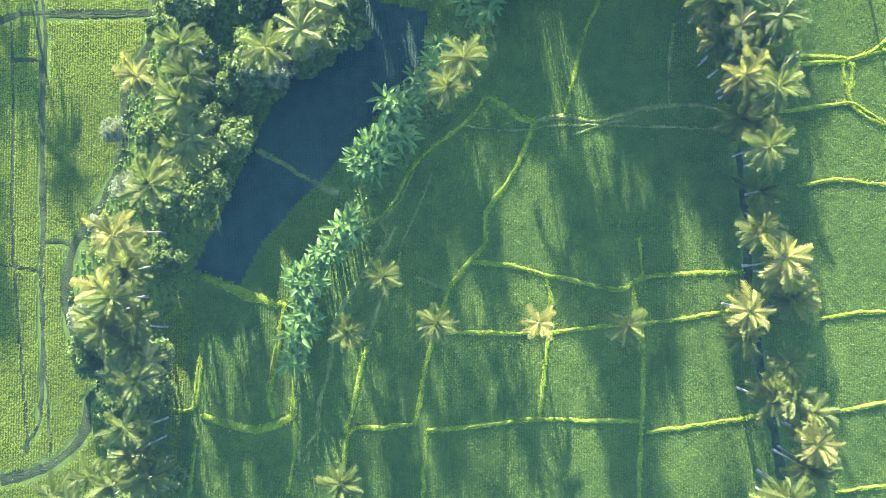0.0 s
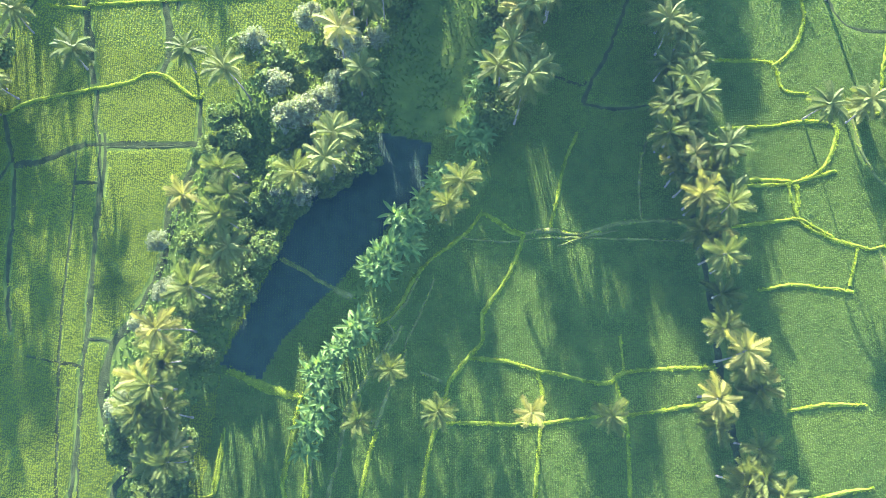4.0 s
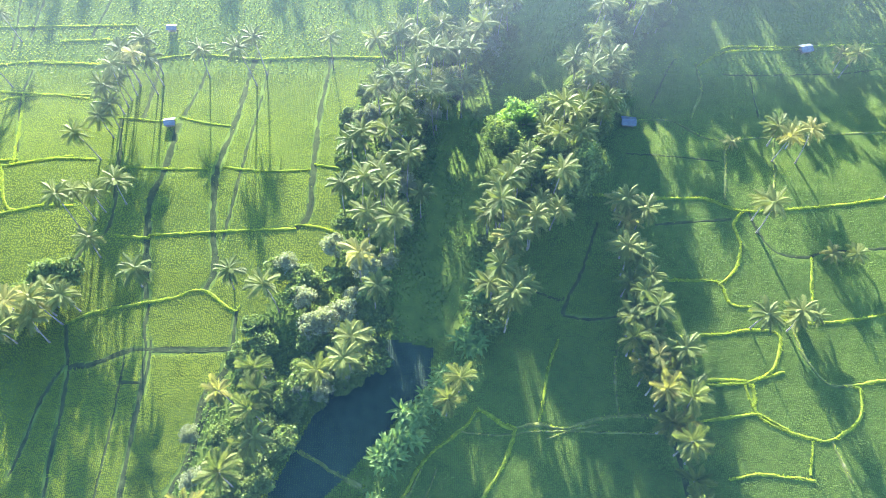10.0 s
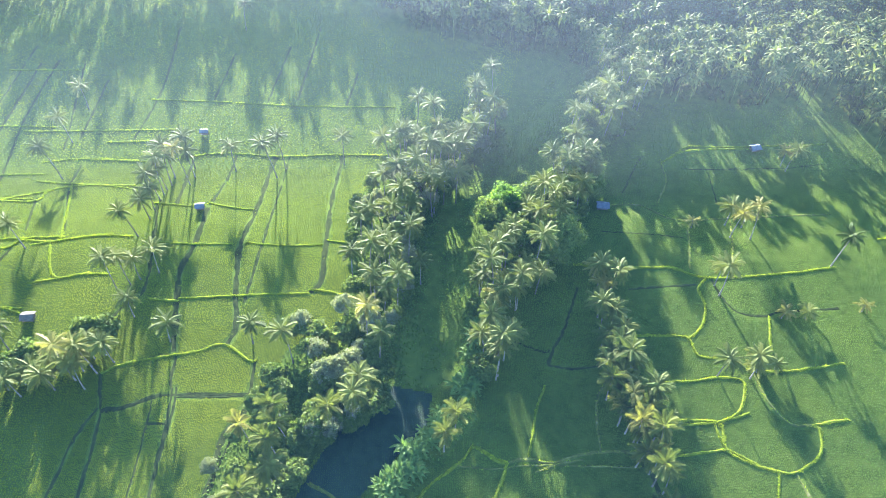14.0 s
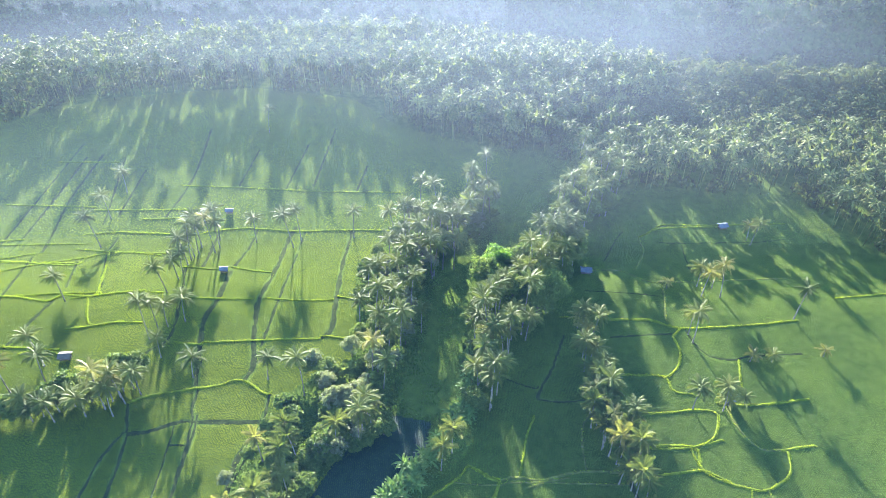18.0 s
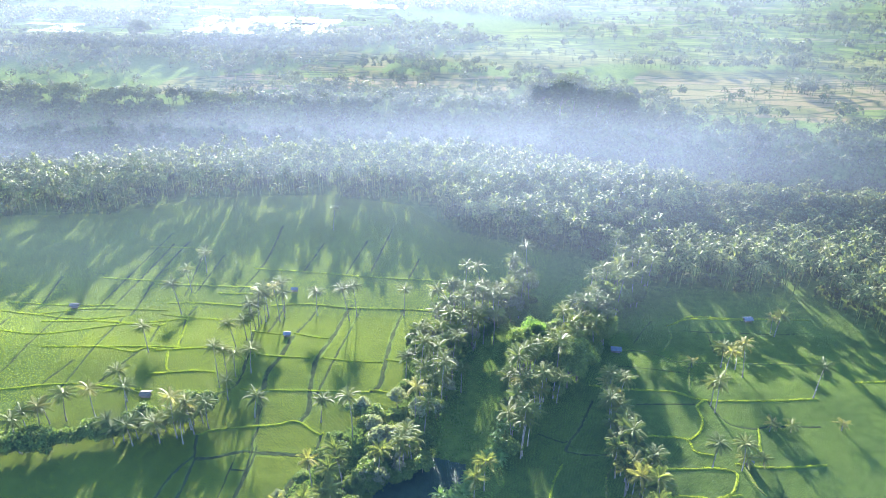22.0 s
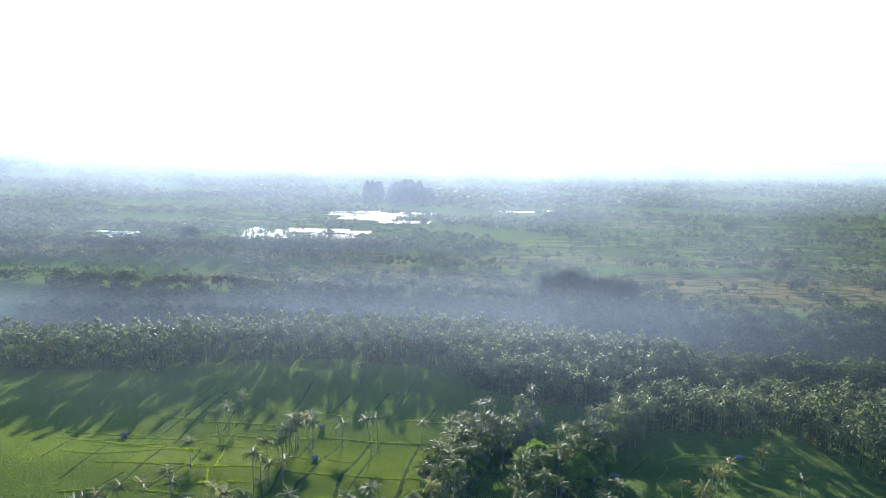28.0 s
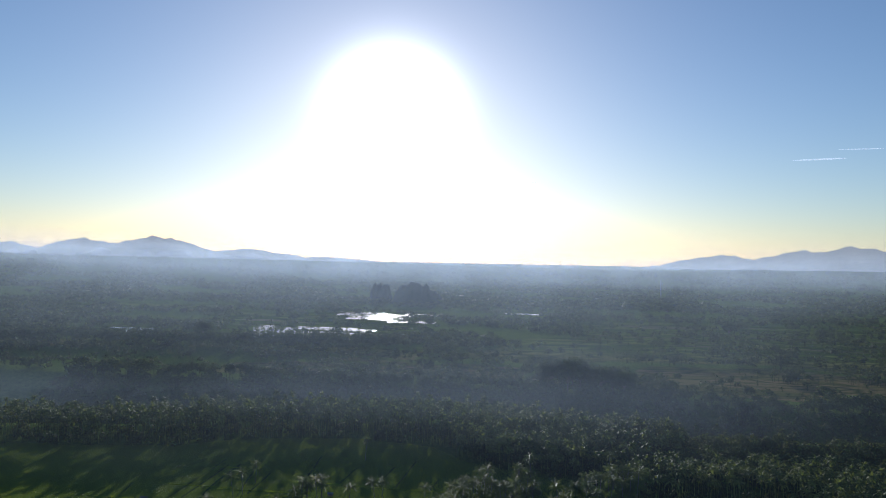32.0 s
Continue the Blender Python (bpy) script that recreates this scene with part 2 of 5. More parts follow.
def mist_material(name, tint):
    """Thin morning mist: mostly clear, scattering the sunlight that falls on it, thicker near the ground."""
    m, n, l, out = material(name)
    g = n.new("ShaderNodeNewGeometry")
    xyz = n.new("ShaderNodeSeparateXYZ")
    l.new(g.outputs["Position"], xyz.inputs[0])
    fade = n.new("ShaderNodeAttribute")
    fade.attribute_name = "thickness"
    wisps = noise_node(n, l, 0.006, 3)
    w = n.new("ShaderNodeMapRange")
    w.inputs["From Min"].default_value, w.inputs["From Max"].default_value = 0.25, 0.75
    w.inputs["To Min"].default_value, w.inputs["To Max"].default_value = 0.5, 1.4
    l.new(wisps.outputs["Fac"], w.inputs[0])
    a = n.new("ShaderNodeMath")
    a.operation = "MULTIPLY"
    l.new(fade.outputs["Fac"], a.inputs[0])
    l.new(w.outputs[0], a.inputs[1])
    t = n.new("ShaderNodeBsdfTransparent")
    s = n.new("ShaderNodeBsdfTranslucent")
    s.inputs[0].default_value = tint
    d = n.new("ShaderNodeBsdfDiffuse")
    d.inputs[0].default_value = tint
    both = n.new("ShaderNodeMixShader")
    both.inputs[0].default_value = 0.3
    l.new(s.outputs[0], both.inputs[1])
    l.new(d.outputs[0], both.inputs[2])
    mx = n.new("ShaderNodeMixShader")
    l.new(a.outputs[0], mx.inputs[0])
    l.new(t.outputs[0], mx.inputs[1])
    l.new(both.outputs[0], mx.inputs[2])
    l.new(mx.outputs[0], out.inputs[0])
    return m


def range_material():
    """Mountains many kilometres off, a backdrop with the haze before it as pale emission."""
    m, n, l, out = material("hazy_range_glow")
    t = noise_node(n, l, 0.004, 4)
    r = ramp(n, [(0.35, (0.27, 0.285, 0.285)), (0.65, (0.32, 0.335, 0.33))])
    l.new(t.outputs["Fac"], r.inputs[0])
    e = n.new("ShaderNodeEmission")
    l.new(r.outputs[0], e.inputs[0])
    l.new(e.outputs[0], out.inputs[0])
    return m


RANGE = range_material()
LAND, WATER = ground_material(), water_material()
MIST = mist_material("morning_mist", (0.67, 0.8, 1.0, 1))
HAZE = mist_material("thin_blue_haze", (0.28, 0.56, 1.0, 1))

# ---- building helpers ----
rng = np.random.default_rng(7)


def mesh_object(name, verts, faces, mat, parent=None, label="", smooth=False):
    me = bpy.data.meshes.new(name)
    me.from_pydata(np.asarray(verts).tolist() if isinstance(verts, np.ndarray) else verts, [], np.asarray(faces).tolist() if isinstance(faces, np.ndarray) else faces)
    me.materials.append(mat)
    if smooth:
        me.polygons.foreach_set("use_smooth", [True] * len(me.polygons))
    ob = new(name, me)
    if parent:
        ob.parent = parent
    if label:
        tagged(ob, label)
    return ob


def part(name, bm, mat, parent, label=""):
    """Links a bmesh as one mesh object under a thing or a part."""
    me = bpy.data.meshes.new(name)
    bm.to_mesh(me)
    bm.free()
    me.materials.append(mat)
    ob = new(name, me)
    ob.parent = parent
    if label:
        tagged(ob, label)
    return ob


def smooth_step(a, b, v):
    k = np.clip((v - a) / (b - a), 0, 1)
    return k * k * (3 - 2 * k)


GULLY = [(-3, 52), (0, 60), (2, 85), (6, 105), (14, 125), (24, 145), (38, 172), (60, 215)]


def away(x, y, line):
    """Distance from points to a line of points."""
    best = np.full(np.shape(x), 1e9)
    for (ax, ay), (bx, by) in zip(line, line[1:]):
        dx, dy = bx - ax, by - ay
        k = np.clip(((x - ax) * dx + (y - ay) * dy) / (dx * dx + dy * dy), 0, 1)
        best = np.minimum(best, np.hypot(x - ax - k * dx, y - ay - k * dy))
    return best


def fall(y):
    """How far the paddies step down towards the ridge."""
    return 5.0 * smooth_step(82, 135, y)


def land(x, y):
    """Height of the ground."""
    x, y = np.asarray(x, float), np.asarray(y, float)
    z = -1.6 * (1 - smooth_step(3, 11, away(x, y, GULLY)))
    near = np.interp(x, (-400, -250, -100, -20, 60, 125, 300), (248, 272, 322, 330, 298, 272, 255))
    far_foot = np.interp(x, (60, 150), (372, 335))
    back = 1 - smooth_step(far_foot, far_foot + 65, y)
    z = z - (fall(y) + 27 * smooth_step(near, near + 50, y)) * back
    z = z + 95 * smooth_step(2600, 4900, np.hypot(x, y))
    return z


def lay(spots):
    """Spots of the level plan, moved out to where the lower paddies lie."""
    p = np.array(spots, float)
    for k in range(2):
        grow = 1 + fall(p[:, 1] if k else p[:, 1] + 3) / 154
        p = np.array((-2.0, -50.0)) + (np.array(spots, float) - (-2.0, -50.0)) * grow[:, None]
    return [(float(x), float(y)) for x, y in p]


def inside(x, y, poly):
    x, y = np.asarray(x, float), np.asarray(y, float)
    hit = np.zeros(x.shape, bool)
    for (ax, ay), (bx, by) in zip(poly, poly[1:] + poly[:1]):
        cross = ((ay > y) != (by > y))
        if ay != by:
            hit ^= cross & (x < (bx - ax) * (y - ay) / (by - ay) + ax)
    return hit


# open fields among the far woods: x from, to, y from, to
CLEAR = [(-190, 20, 500, 585), (-700, -540, 590, 670), (-60, 70, 1350, 1500), (-1300, -900, 900, 1050), (150, 420, 432, 612), (-40, 300, 640, 900), (120, 640, 640, 1240), (-310, -190, 470, 545), (-220, -90, 600, 680), (-690, -520, 740, 850), (-480, -180, 760, 1290),
         (-620, -430, 960, 1200), (560, 900, 1650, 1880), (-1000, -700, 1250, 1400), (700, 1500, 1000, 1300)]


def is_field(x, y):
    """Where the far woods give way to fields, with uneven edges."""
    x, y = np.asarray(x, float), np.asarray(y, float)
    u = x + 0.03 * y * (np.sin(y * 0.013 + x * 0.006) + 0.6 * np.sin(y * 0.031 - x * 0.017))
    v = y + 0.035 * y * (np.sin(x * 0.015 + 1.3) + 0.6 * np.sin(x * 0.037 + y * 0.01))
    hit = np.zeros(x.shape, bool)
    for x0, x1, y0, y1 in CLEAR:
        hit |= (u > x0) & (u < x1) & (v > y0) & (v < y1)
    return hit


# ---- the ground, one sheet to the horizon ----
def ground():
    xs = np.concatenate([-np.geomspace(4900, 340, 60), np.arange(-320, 321, 5.0), np.geomspace(340, 4900, 60)])
    ys = np.concatenate([-np.geomspace(3000, 240, 8), np.arange(-220, 481, 5.0), np.geomspace(490, 4900, 110)])
    gx, gy = np.meshgrid(xs, ys)
    gz = land(gx, gy) + 0.04 * np.sin(gx * 0.31 + gy * 0.17) * np.cos(gy * 0.23)
    nx, ny = len(xs), len(ys)
    k = (np.arange(ny - 1)[:, None] * nx + np.arange(nx - 1)[None]).ravel()
    ob = mesh_object("ground", np.stack([gx, gy, gz], -1).reshape(-1, 3), np.stack([k, k + 1, k + 1 + nx, k + nx], 1), LAND, smooth=True)
    open_land = is_field(gx, gy)
    a = ob.data.attributes.new("field", "FLOAT", "POINT")
    a.data.foreach_set("value", open_land.ravel().astype(np.float32))
    tagged(ob, "wet paddy soil and low green growth reaching the horizon", "ground", kind="structure")


ground()

# ---- bunds, ditches and banks between the paddies ----
X0, Y0, CELL = -330.0, -75.0, 0.4
taken = np.zeros((int(360 / CELL), int(660 / CELL)), bool)     # cells where no rice grows
grass_at = []


def stamp(px, py, reach):
    r = int(math.ceil(reach / CELL))
    i, j = ((np.asarray(py) - Y0) / CELL).astype(int), ((np.asarray(px) - X0) / CELL).astype(int)
    for di in range(-r, r + 1):
        for dj in range(-r, r + 1):
            if math.hypot(di, dj) * CELL <= reach:
                a, b = i + di, j + dj
                ok = (a >= 0) & (a < taken.shape[0]) & (b >= 0) & (b < taken.shape[1])
                taken[a[ok], b[ok]] = True


def spline(points, step):
    """A smooth line through the points, every step metres."""
    p = np.array(points, float)
    p = np.vstack([2 * p[0] - p[1], p, 2 * p[-1] - p[-2]])
    rows = []
    for a, b, c, d in zip(p, p[1:], p[2:], p[3:]):
        k = np.linspace(0, 1, max(2, int(np.hypot(*(c - b)) / step)), endpoint=False)[:, None]
        rows.append(0.5 * (2 * b + (c - a) * k + (2 * a - 5 * b + 4 * c - d) * k ** 2 + (3 * b - a - 3 * c + d) * k ** 3))
    return np.vstack(rows + [p[-2:-1]])


BUND_KINDS = {"grassy": (0.3, "earth bund covered in bright yellow-green grass", BUND_SOIL, "bund"),
              "thin": (0.22, "low worn earth bund with sparse green grass", WORN_SOIL, "bund"),
              "dark": (0.05, "earth bank beside a paddy ditch, coloured dark for the ditch's shade", SHADED_SOIL, "bank"),
              "water": (0.12, "low muddy stream bank overgrown with grass", SHADED_SOIL, "bank")}


def bund(kind, width, points):
    height, label, mat, name = BUND_KINDS[kind]
    width *= {"grassy": 0.46, "thin": 0.48, "dark": 0.42, "water": 0.6}[kind]
    points = lay(points)
    line = spline(points, 1.2)
    line = line + rng.normal(0, 0.1, line.shape)
    d = np.gradient(line, axis=0)
    d /= np.maximum(np.hypot(d[:, 0], d[:, 1]), 1e-6)[:, None]
    side = np.stack([-d[:, 1], d[:, 0]], 1)
    n = len(line)
    wob = width * (1 + 0.22 * np.sin(np.arange(n) * 0.7 + width * 9) + rng.normal(0, 0.1, n))
    top = height * (1 + rng.normal(0, 0.15, n))
    z = land(line[:, 0], line[:, 1])
    shape = ((-0.75, -0.25), (-0.42, 0.7), (0.0, 1.0), (0.42, 0.7), (0.75, -0.25))
    verts = np.concatenate([np.column_stack([line + side * (wob * s)[:, None], z + top * h]) for s, h in shape])
    k = np.arange(n - 1)
    faces = np.concatenate([np.stack([k + a * n, k + 1 + a * n, k + 1 + (a + 1) * n, k + (a + 1) * n], 1) for a in range(4)])
    ob = mesh_object(name, verts, faces, mat, smooth=True)
    tagged(ob, label, name, "bunds between the paddies", "structure")
    fine = spline(points, 0.35)
    stamp(fine[:, 0], fine[:, 1], width * 0.9)
    count = int(len(fine) * width * {"grassy": 11, "thin": 4, "dark": 0.1, "water": 1.6}[kind])
    pick = rng.integers(0, len(fine), count)
    off = rng.normal(0, 0.3 * width, (count, 2))
    grass_at.append(np.column_stack([fine[pick] + off, np.full(count, height * 0.6)]))


bund("grassy", 1.35, [(14.8, 24.3), (13.4, 20.1), (10.7, 14.6), (7.2, 9.5), (6.8, 4.4), (4.2, 1.2), (1, -2.9), (-0.3, -7.5), (-2.6, -14.8), (-3.8, -22.1), (-4.4, -24.8)])
bund("grassy", 1.6, [(14.8, 24.3), (12, 25.2), (8.8, 27.5), (6.8, 28.3)])
bund("grassy", 1.1, [(6.8, 28.3), (4.7, 25.2), (1.4, 22.4), (-2.3, 19.6), (-5.9, 15.4), (-8.7, 9.9), (-12.3, 7.1)])
bund("thin", 1.2, [(14.8, 24.3), (19.9, 25.2), (25.4, 24.3), (31.9, 26.2), (37, 27), (46.7, 26.9)])
bund("thin", .7, [(3.3, 23.6), (8.8, 22.9), (14.3, 22.9), (19.9, 23.7), (46.7, 23.2)])
bund("grassy", 1, [(19.9, 25.7), (21.3, 31.3), (22.7, 37.8), (25.5, 44.4)])
bund("thin", .9, [(37, 27), (37, 34.1), (38, 40.7), (39.9, 44.4)])
bund("grassy", 1.3, [(4.7, 1.2), (10.7, 0.8), (16.6, -0.8), (22.6, -2), (27.6, -3.1), (29.9, -2.7), (32.2, -1.2), (40, -0.5), (48.7, -0.2)])
bund("grassy", .8, [(32.2, -1.2), (32, 5.4)])
bund("grassy", 1.1, [(16.6, -0.8), (17.5, -4.7), (17.1, -10.2), (16.4, -16.6), (15.7, -23.9)])
bund("grassy", 1.1, [(0.6, -10.1), (8.8, -10.2), (16.1, -10.2), (25.3, -9.1), (32.2, -8.6), (38.1, -7.9), (47.3, -6.3)])
bund("grassy", 1.1, [(30.8, -2.9), (32.2, -10.2), (32.4, -16.5), (32.1, -24.3), (31.6, -36.5)])
bund("grassy", 1.1, [(-2.6, -25.9), (5.2, -25.2), (15.7, -24), (24.3, -24.3), (32.1, -24.3)])
bund("grassy", 1.1, [(33, -26.1), (42.6, -24.7), (51.7, -23.3)])
bund("grassy", 1.1, [(-2.6, -25.9), (-2.8, -31.1), (-3.2, -36.5)])
bund("grassy", 1.2, [(-4.4, -24.8), (-9.4, -25.5), (-14.4, -25.7), (-15.6, -29.4), (-15.9, -36.6)])
bund("grassy", 1.2, [(-11.8, -11.7), (-13.1, -15.8), (-14.4, -22.1), (-15.6, -26.2)])
bund("thin", 1, [(-4.5, -1.1), (-0.4, -2.9)])
bund("thin", 1, [(-8.6, -2), (-10.4, -5.7), (-12.2, -11.2)])
bund("thin", .9, [(-17.7, -8.5), (-18.1, -14.9), (-19.5, -20.3), (-19.9, -25.8), (-21.7, -28.5), (-20.3, -35.7)])
bund("grassy", 1, [(-22.8, -8.9), (-23.6, -15.8), (-24.2, -22.1), (-23.5, -27.6), (-24.8, -35.7)])
bund("grassy", 2.4, [(-38.4, -1.2), (-32.4, -3.9), (-25.5, -5.8)])
bund("grassy", 1.2, [(-25.5, -5.8), (-26.4, -11.2), (-27.7, -19.4)])
bund("grassy", 1, [(-38.8, -11.3), (-39.1, -16.7), (-40, -22.2), (-44.1, -22.6)])
bund("grassy", 1.4, [(-38.6, -23.5), (-34.9, -24.9), (-29.5, -25.6), (-25.8, -24.4)])
bund("grassy", 1, [(-39.5, -26.3), (-40.3, -32.1), (-40.7, -36.6)])
bund("thin", 1.6, [(-30.4, 19.5), (-26.2, 17.2), (-21.6, 14.5), (-17, 12.2)])
bund("grassy", 1.1, [(54.2, 34.2), (59.7, 34), (65.3, 34.4), (70.9, 35.9), (74.6, 36.9)])
bund("grassy", 1.1, [(54.1, 25.8), (60.5, 26.7), (66.6, 27.4), (69.8, 25.4), (72.3, 24)])
bund("grassy", 1, [(65.3, 34.4), (65.7, 30.5), (66.6, 27.4)])
bund("grassy", 1.1, [(57.8, 13.8), (64.1, 14.9), (69.6, 14.3), (75.1, 13.6)])
bund("grassy", 1.1, [(61, -7.8), (66.5, -6.9), (74.8, -6.7)])
bund("grassy", 1.1, [(62.6, -22.8), (74.5, -20.8)])
bund("grassy", 1.1, [(63.4, -35.5), (74.3, -34.2)])
bund("dark", 1.2, [(-65.9, 44.2), (-65.4, 41.3), (-65.1, 34.3), (-65.5, 25.5), (-65.4, 16.2), (-65.1, 4.2), (-65.3, -0.4), (-64.8, -11.3), (-65, -25), (-66.8, -27.7), (-66.8, -29.5)])
bund("dark", 1.2, [(-65.2, 41.3), (-47.8, 41.6)])
bund("dark", 1, [(-70.8, 34.3), (-65.2, 34.3)])
bund("dark", 3, [(-47.3, 44.2), (-47.9, 37.7), (-51.8, 30.2), (-52.5, 19), (-54.7, 12.5), (-57.4, 7), (-60.1, 3.3), (-61, -4), (-59.8, -11.3), (-56.5, -15.9), (-55.1, -18.6), (-57.3, -21.3), (-57.7, -25.9), (-61.3, -30.4), (-66.7, -33.1), (-71.2, -34)])
bund("dark", 1.2, [(-64.9, 4.4), (-60.5, 4.1)])
bund("dark", 1, [(-70.9, 40.4), (-70.2, 25.5), (-70.2, 13.4), (-69.7, 1.5), (-68.5, -11.3), (-67.3, -24.1), (-66.8, -29.5)])
bund("dark", 1, [(-75.6, 1.3), (-65.5, -0.4)])
bund("dark", 1, [(-65, -0.4), (-64.8, -11.3), (-63.7, -20.4), (-63.1, -29.5)])
bund("dark", 2.4, [(45.8, 33.2), (47.1, 25.8), (48.4, 16.5), (49.3, 7.3), (49.6, -1.9), (51.3, -14.7), (53.5, -25.6), (54.8, -33.7), (55.2, -37.3)])
bund("thin", 1.2, [(-7.7, 7.1), (-11.4, 0.7), (-15, -3.9), (-17.7, -8.5)])
bund("grassy", 1.2, [(-86, 48.1), (-80.4, 50.9), (-69.6, 53.3)])
bund("grassy", 1.2, [(-69.6, 53.3), (-63.4, 54.5), (-56.8, 56.7), (-49, 51.7), (-47.2, 52.4)])
bund("dark", 1.4, [(-86, 48.1), (-82.9, 38.2)])
bund("dark", 2, [(-82.7, 37.6), (-77.5, 38.5), (-70.2, 41.5), (-66.6, 41.9), (-47.6, 42)])
bund("dark", 1.4, [(-68.2, 53.1), (-67.9, 46.2), (-66.6, 41.9), (-65.8, 32), (-65.4, 18.9), (-64.8, 5.8)])
bund("dark", 1.4, [(-47.7, 51.7), (-47.6, 42), (-48.5, 35.8), (-51.7, 22.4), (-53.6, 13.3)])
bund("dark", 2.6, [(-69.2, 54.5), (-72.4, 70.8), (-74, 82), (-72.3, 91.3), (-71.6, 106.7)])
bund("dark", 2.6, [(-56.1, 56.7), (-54.6, 61.8), (-56.8, 73.2), (-58.8, 90.5), (-56.6, 104.9), (-54.9, 124.5), (-53.6, 132.9)])
bund("grassy", 1.2, [(-79.9, 71.5), (-71.8, 70.8)])
bund("grassy", 1.2, [(-71.9, 71.6), (-56.7, 72.7)])
bund("grassy", 1.2, [(-56.1, 72.7), (-46.7, 73.3), (-36.7, 73.6)])
bund("dark", 2.6, [(-36.7, 73.6), (-33.8, 78.9), (-34, 94.2), (-33.9, 112.7), (-32.3, 130.9)])
bund("grassy", 1.2, [(-36.8, 74.9), (-30.6, 74.1), (-25.1, 71.8)])
bund("grassy", 1.1, [(-57, 92.3), (-46.2, 91.1), (-34.9, 91.5)])
bund("grassy", 1.1, [(-83.2, 92.5), (-73.1, 91.7), (-61.1, 91.7)])
bund("grassy", 1.1, [(-88.1, 108.5), (-80.6, 107.6), (-75.3, 107.1)])
bund("grassy", 1.1, [(-71.9, 108.6), (-64.2, 106.7), (-57.5, 105.8)])
bund("dark", 2, [(-81.5, 108.5), (-80.9, 120.3), (-80.9, 128.5)])
bund("dark", 2, [(-70.6, 109.5), (-68, 120.3), (-67.3, 130.7)])
bund("grassy", 1.3, [(-86.4, 128.8), (-77.5, 131), (-68.3, 131.7), (-54.1, 130.3), (-41.7, 130.8), (-32.4, 131.3), (-16.7, 131)])
bund("grassy", 1, [(-33.7, 93.3), (-26.5, 91.9)])
bund("dark", 1.2, [(-83.5, 38.2), (-86.3, 30.7), (-87.7, 18.8), (-88.6, 14.3)])
bund("dark", 1.2, [(-82.5, 36.9), (-81.5, 28.2), (-80.8, 14.4), (-79, 5.8)])
bund("dark", 1, [(-71, 33.8), (-65.7, 34.2)])
bund("dark", 1.6, [(-87.4, 108.5), (-84.1, 90.4), (-82.5, 73.9), (-87.9, 66.1), (-87.6, 54.4)])
bund("grassy", 1.2, [(-115, 76.9), (-107.4, 78.6), (-101, 80.2), (-92.8, 80.3)])
bund("grassy", 1.2, [(-119.4, 91.1), (-111.5, 92.9), (-103.5, 94.7), (-90.8, 94.7)])
bund("grassy", 1.2, [(-127.9, 118), (-118.6, 117), (-109.4, 116.5), (-95.8, 116.2)])
bund("grassy", 1.2, [(-114.1, 128.2), (-98.6, 127.9)])
bund("grassy", 1.2, [(-116.3, 117), (-114, 106.4), (-111.8, 93.7)])
bund("grassy", 1.3, [(37.9, 84.2), (43.5, 83.8), (57.3, 83.2), (65.6, 83.2), (70.7, 80.8), (74.6, 79.5), (84.3, 79.8), (98.4, 81.2), (113, 83.6)])
bund("grassy", 1.2, [(74.6, 79.5), (71.7, 75.4), (72, 69.9), (70.1, 63.8), (66.8, 60.1), (64.5, 58.6)])
bund("grassy", 1.2, [(51.1, 59.7), (58.9, 59.7), (64.6, 59), (66.2, 53.6), (71.1, 52.6)])
bund("grassy", 1.2, [(52.7, 45.3), (62.8, 46), (69.3, 47), (75.4, 46), (74.7, 41.4), (71.5, 36.8), (66.1, 34.5)])
bund("grassy", 1.3, [(53.5, 34.8), (66.1, 34.5), (66.5, 27.5), (71.6, 23.9), (77, 22.2), (81, 21.9), (88, 26.3), (90.3, 32.5), (88.9, 33.7)])
bund("grassy", 1.3, [(88.9, 33.7), (98.4, 35.4)])
bund("grassy", 1, [(76.9, 21.6), (74.6, 14.8)])
bund("thin", 1, [(81, 21.9), (82.7, 13.1)])
bund("thin", 1, [(79, 48.1), (80.2, 40.1), (83.6, 34.3), (88.9, 33.7)])
bund("grassy", 1.2, [(76.8, 49.4), (87.3, 48.8), (103.2, 51.2)])
bund("dark", 1.2, [(76, 79.5), (77.3, 73.1), (80.2, 67.6), (86.5, 66.1), (93.5, 67.7), (108.5, 68.8)])
bund("grassy", 1, [(88.5, 66.1), (85.4, 53.7)])
bund("dark", 1.2, [(52, 75.3), (61.6, 76.2), (71.3, 77)])
bund("dark", 1.2, [(37.8, 76), (33.2, 63.6), (28.6, 54.9), (27, 50.6)])
bund("dark", 1, [(19.1, 57.7), (26, 54.6), (27.9, 55.1)])
bund("dark", 1.2, [(27, 50.6), (33.2, 49.6), (40.8, 50.3)])
bund("dark", 1, [(47.9, 97.3), (59.3, 96.5), (71.9, 94.8)])
bund("thin", 1.2, [(52.2, 108.4), (61.1, 108.4), (69, 102.9), (74.7, 102), (89.6, 103), (119.4, 104.8)])
bund("dark", 1, [(56.6, 113.2), (64, 127.4), (67, 131.6)])
bund("thin", 1, [(72.2, 129.5), (71.9, 119.2), (67.2, 109.4)])
bund("dark", 1, [(79.2, 125.4), (85.3, 125), (110.2, 125.6), (126.3, 127.8)])
bund("grassy", 1.2, [(75.4, 129.9), (82.8, 136), (97.1, 136.1), (129.4, 137.8)])
bund("dark", 1, [(86.5, 123.4), (85.8, 109.5)])
bund("thin", 1, [(74.7, 102), (71.1, 82.7)])
bund("thin", 1, [(87.9, 102.1), (84.3, 86.2)])
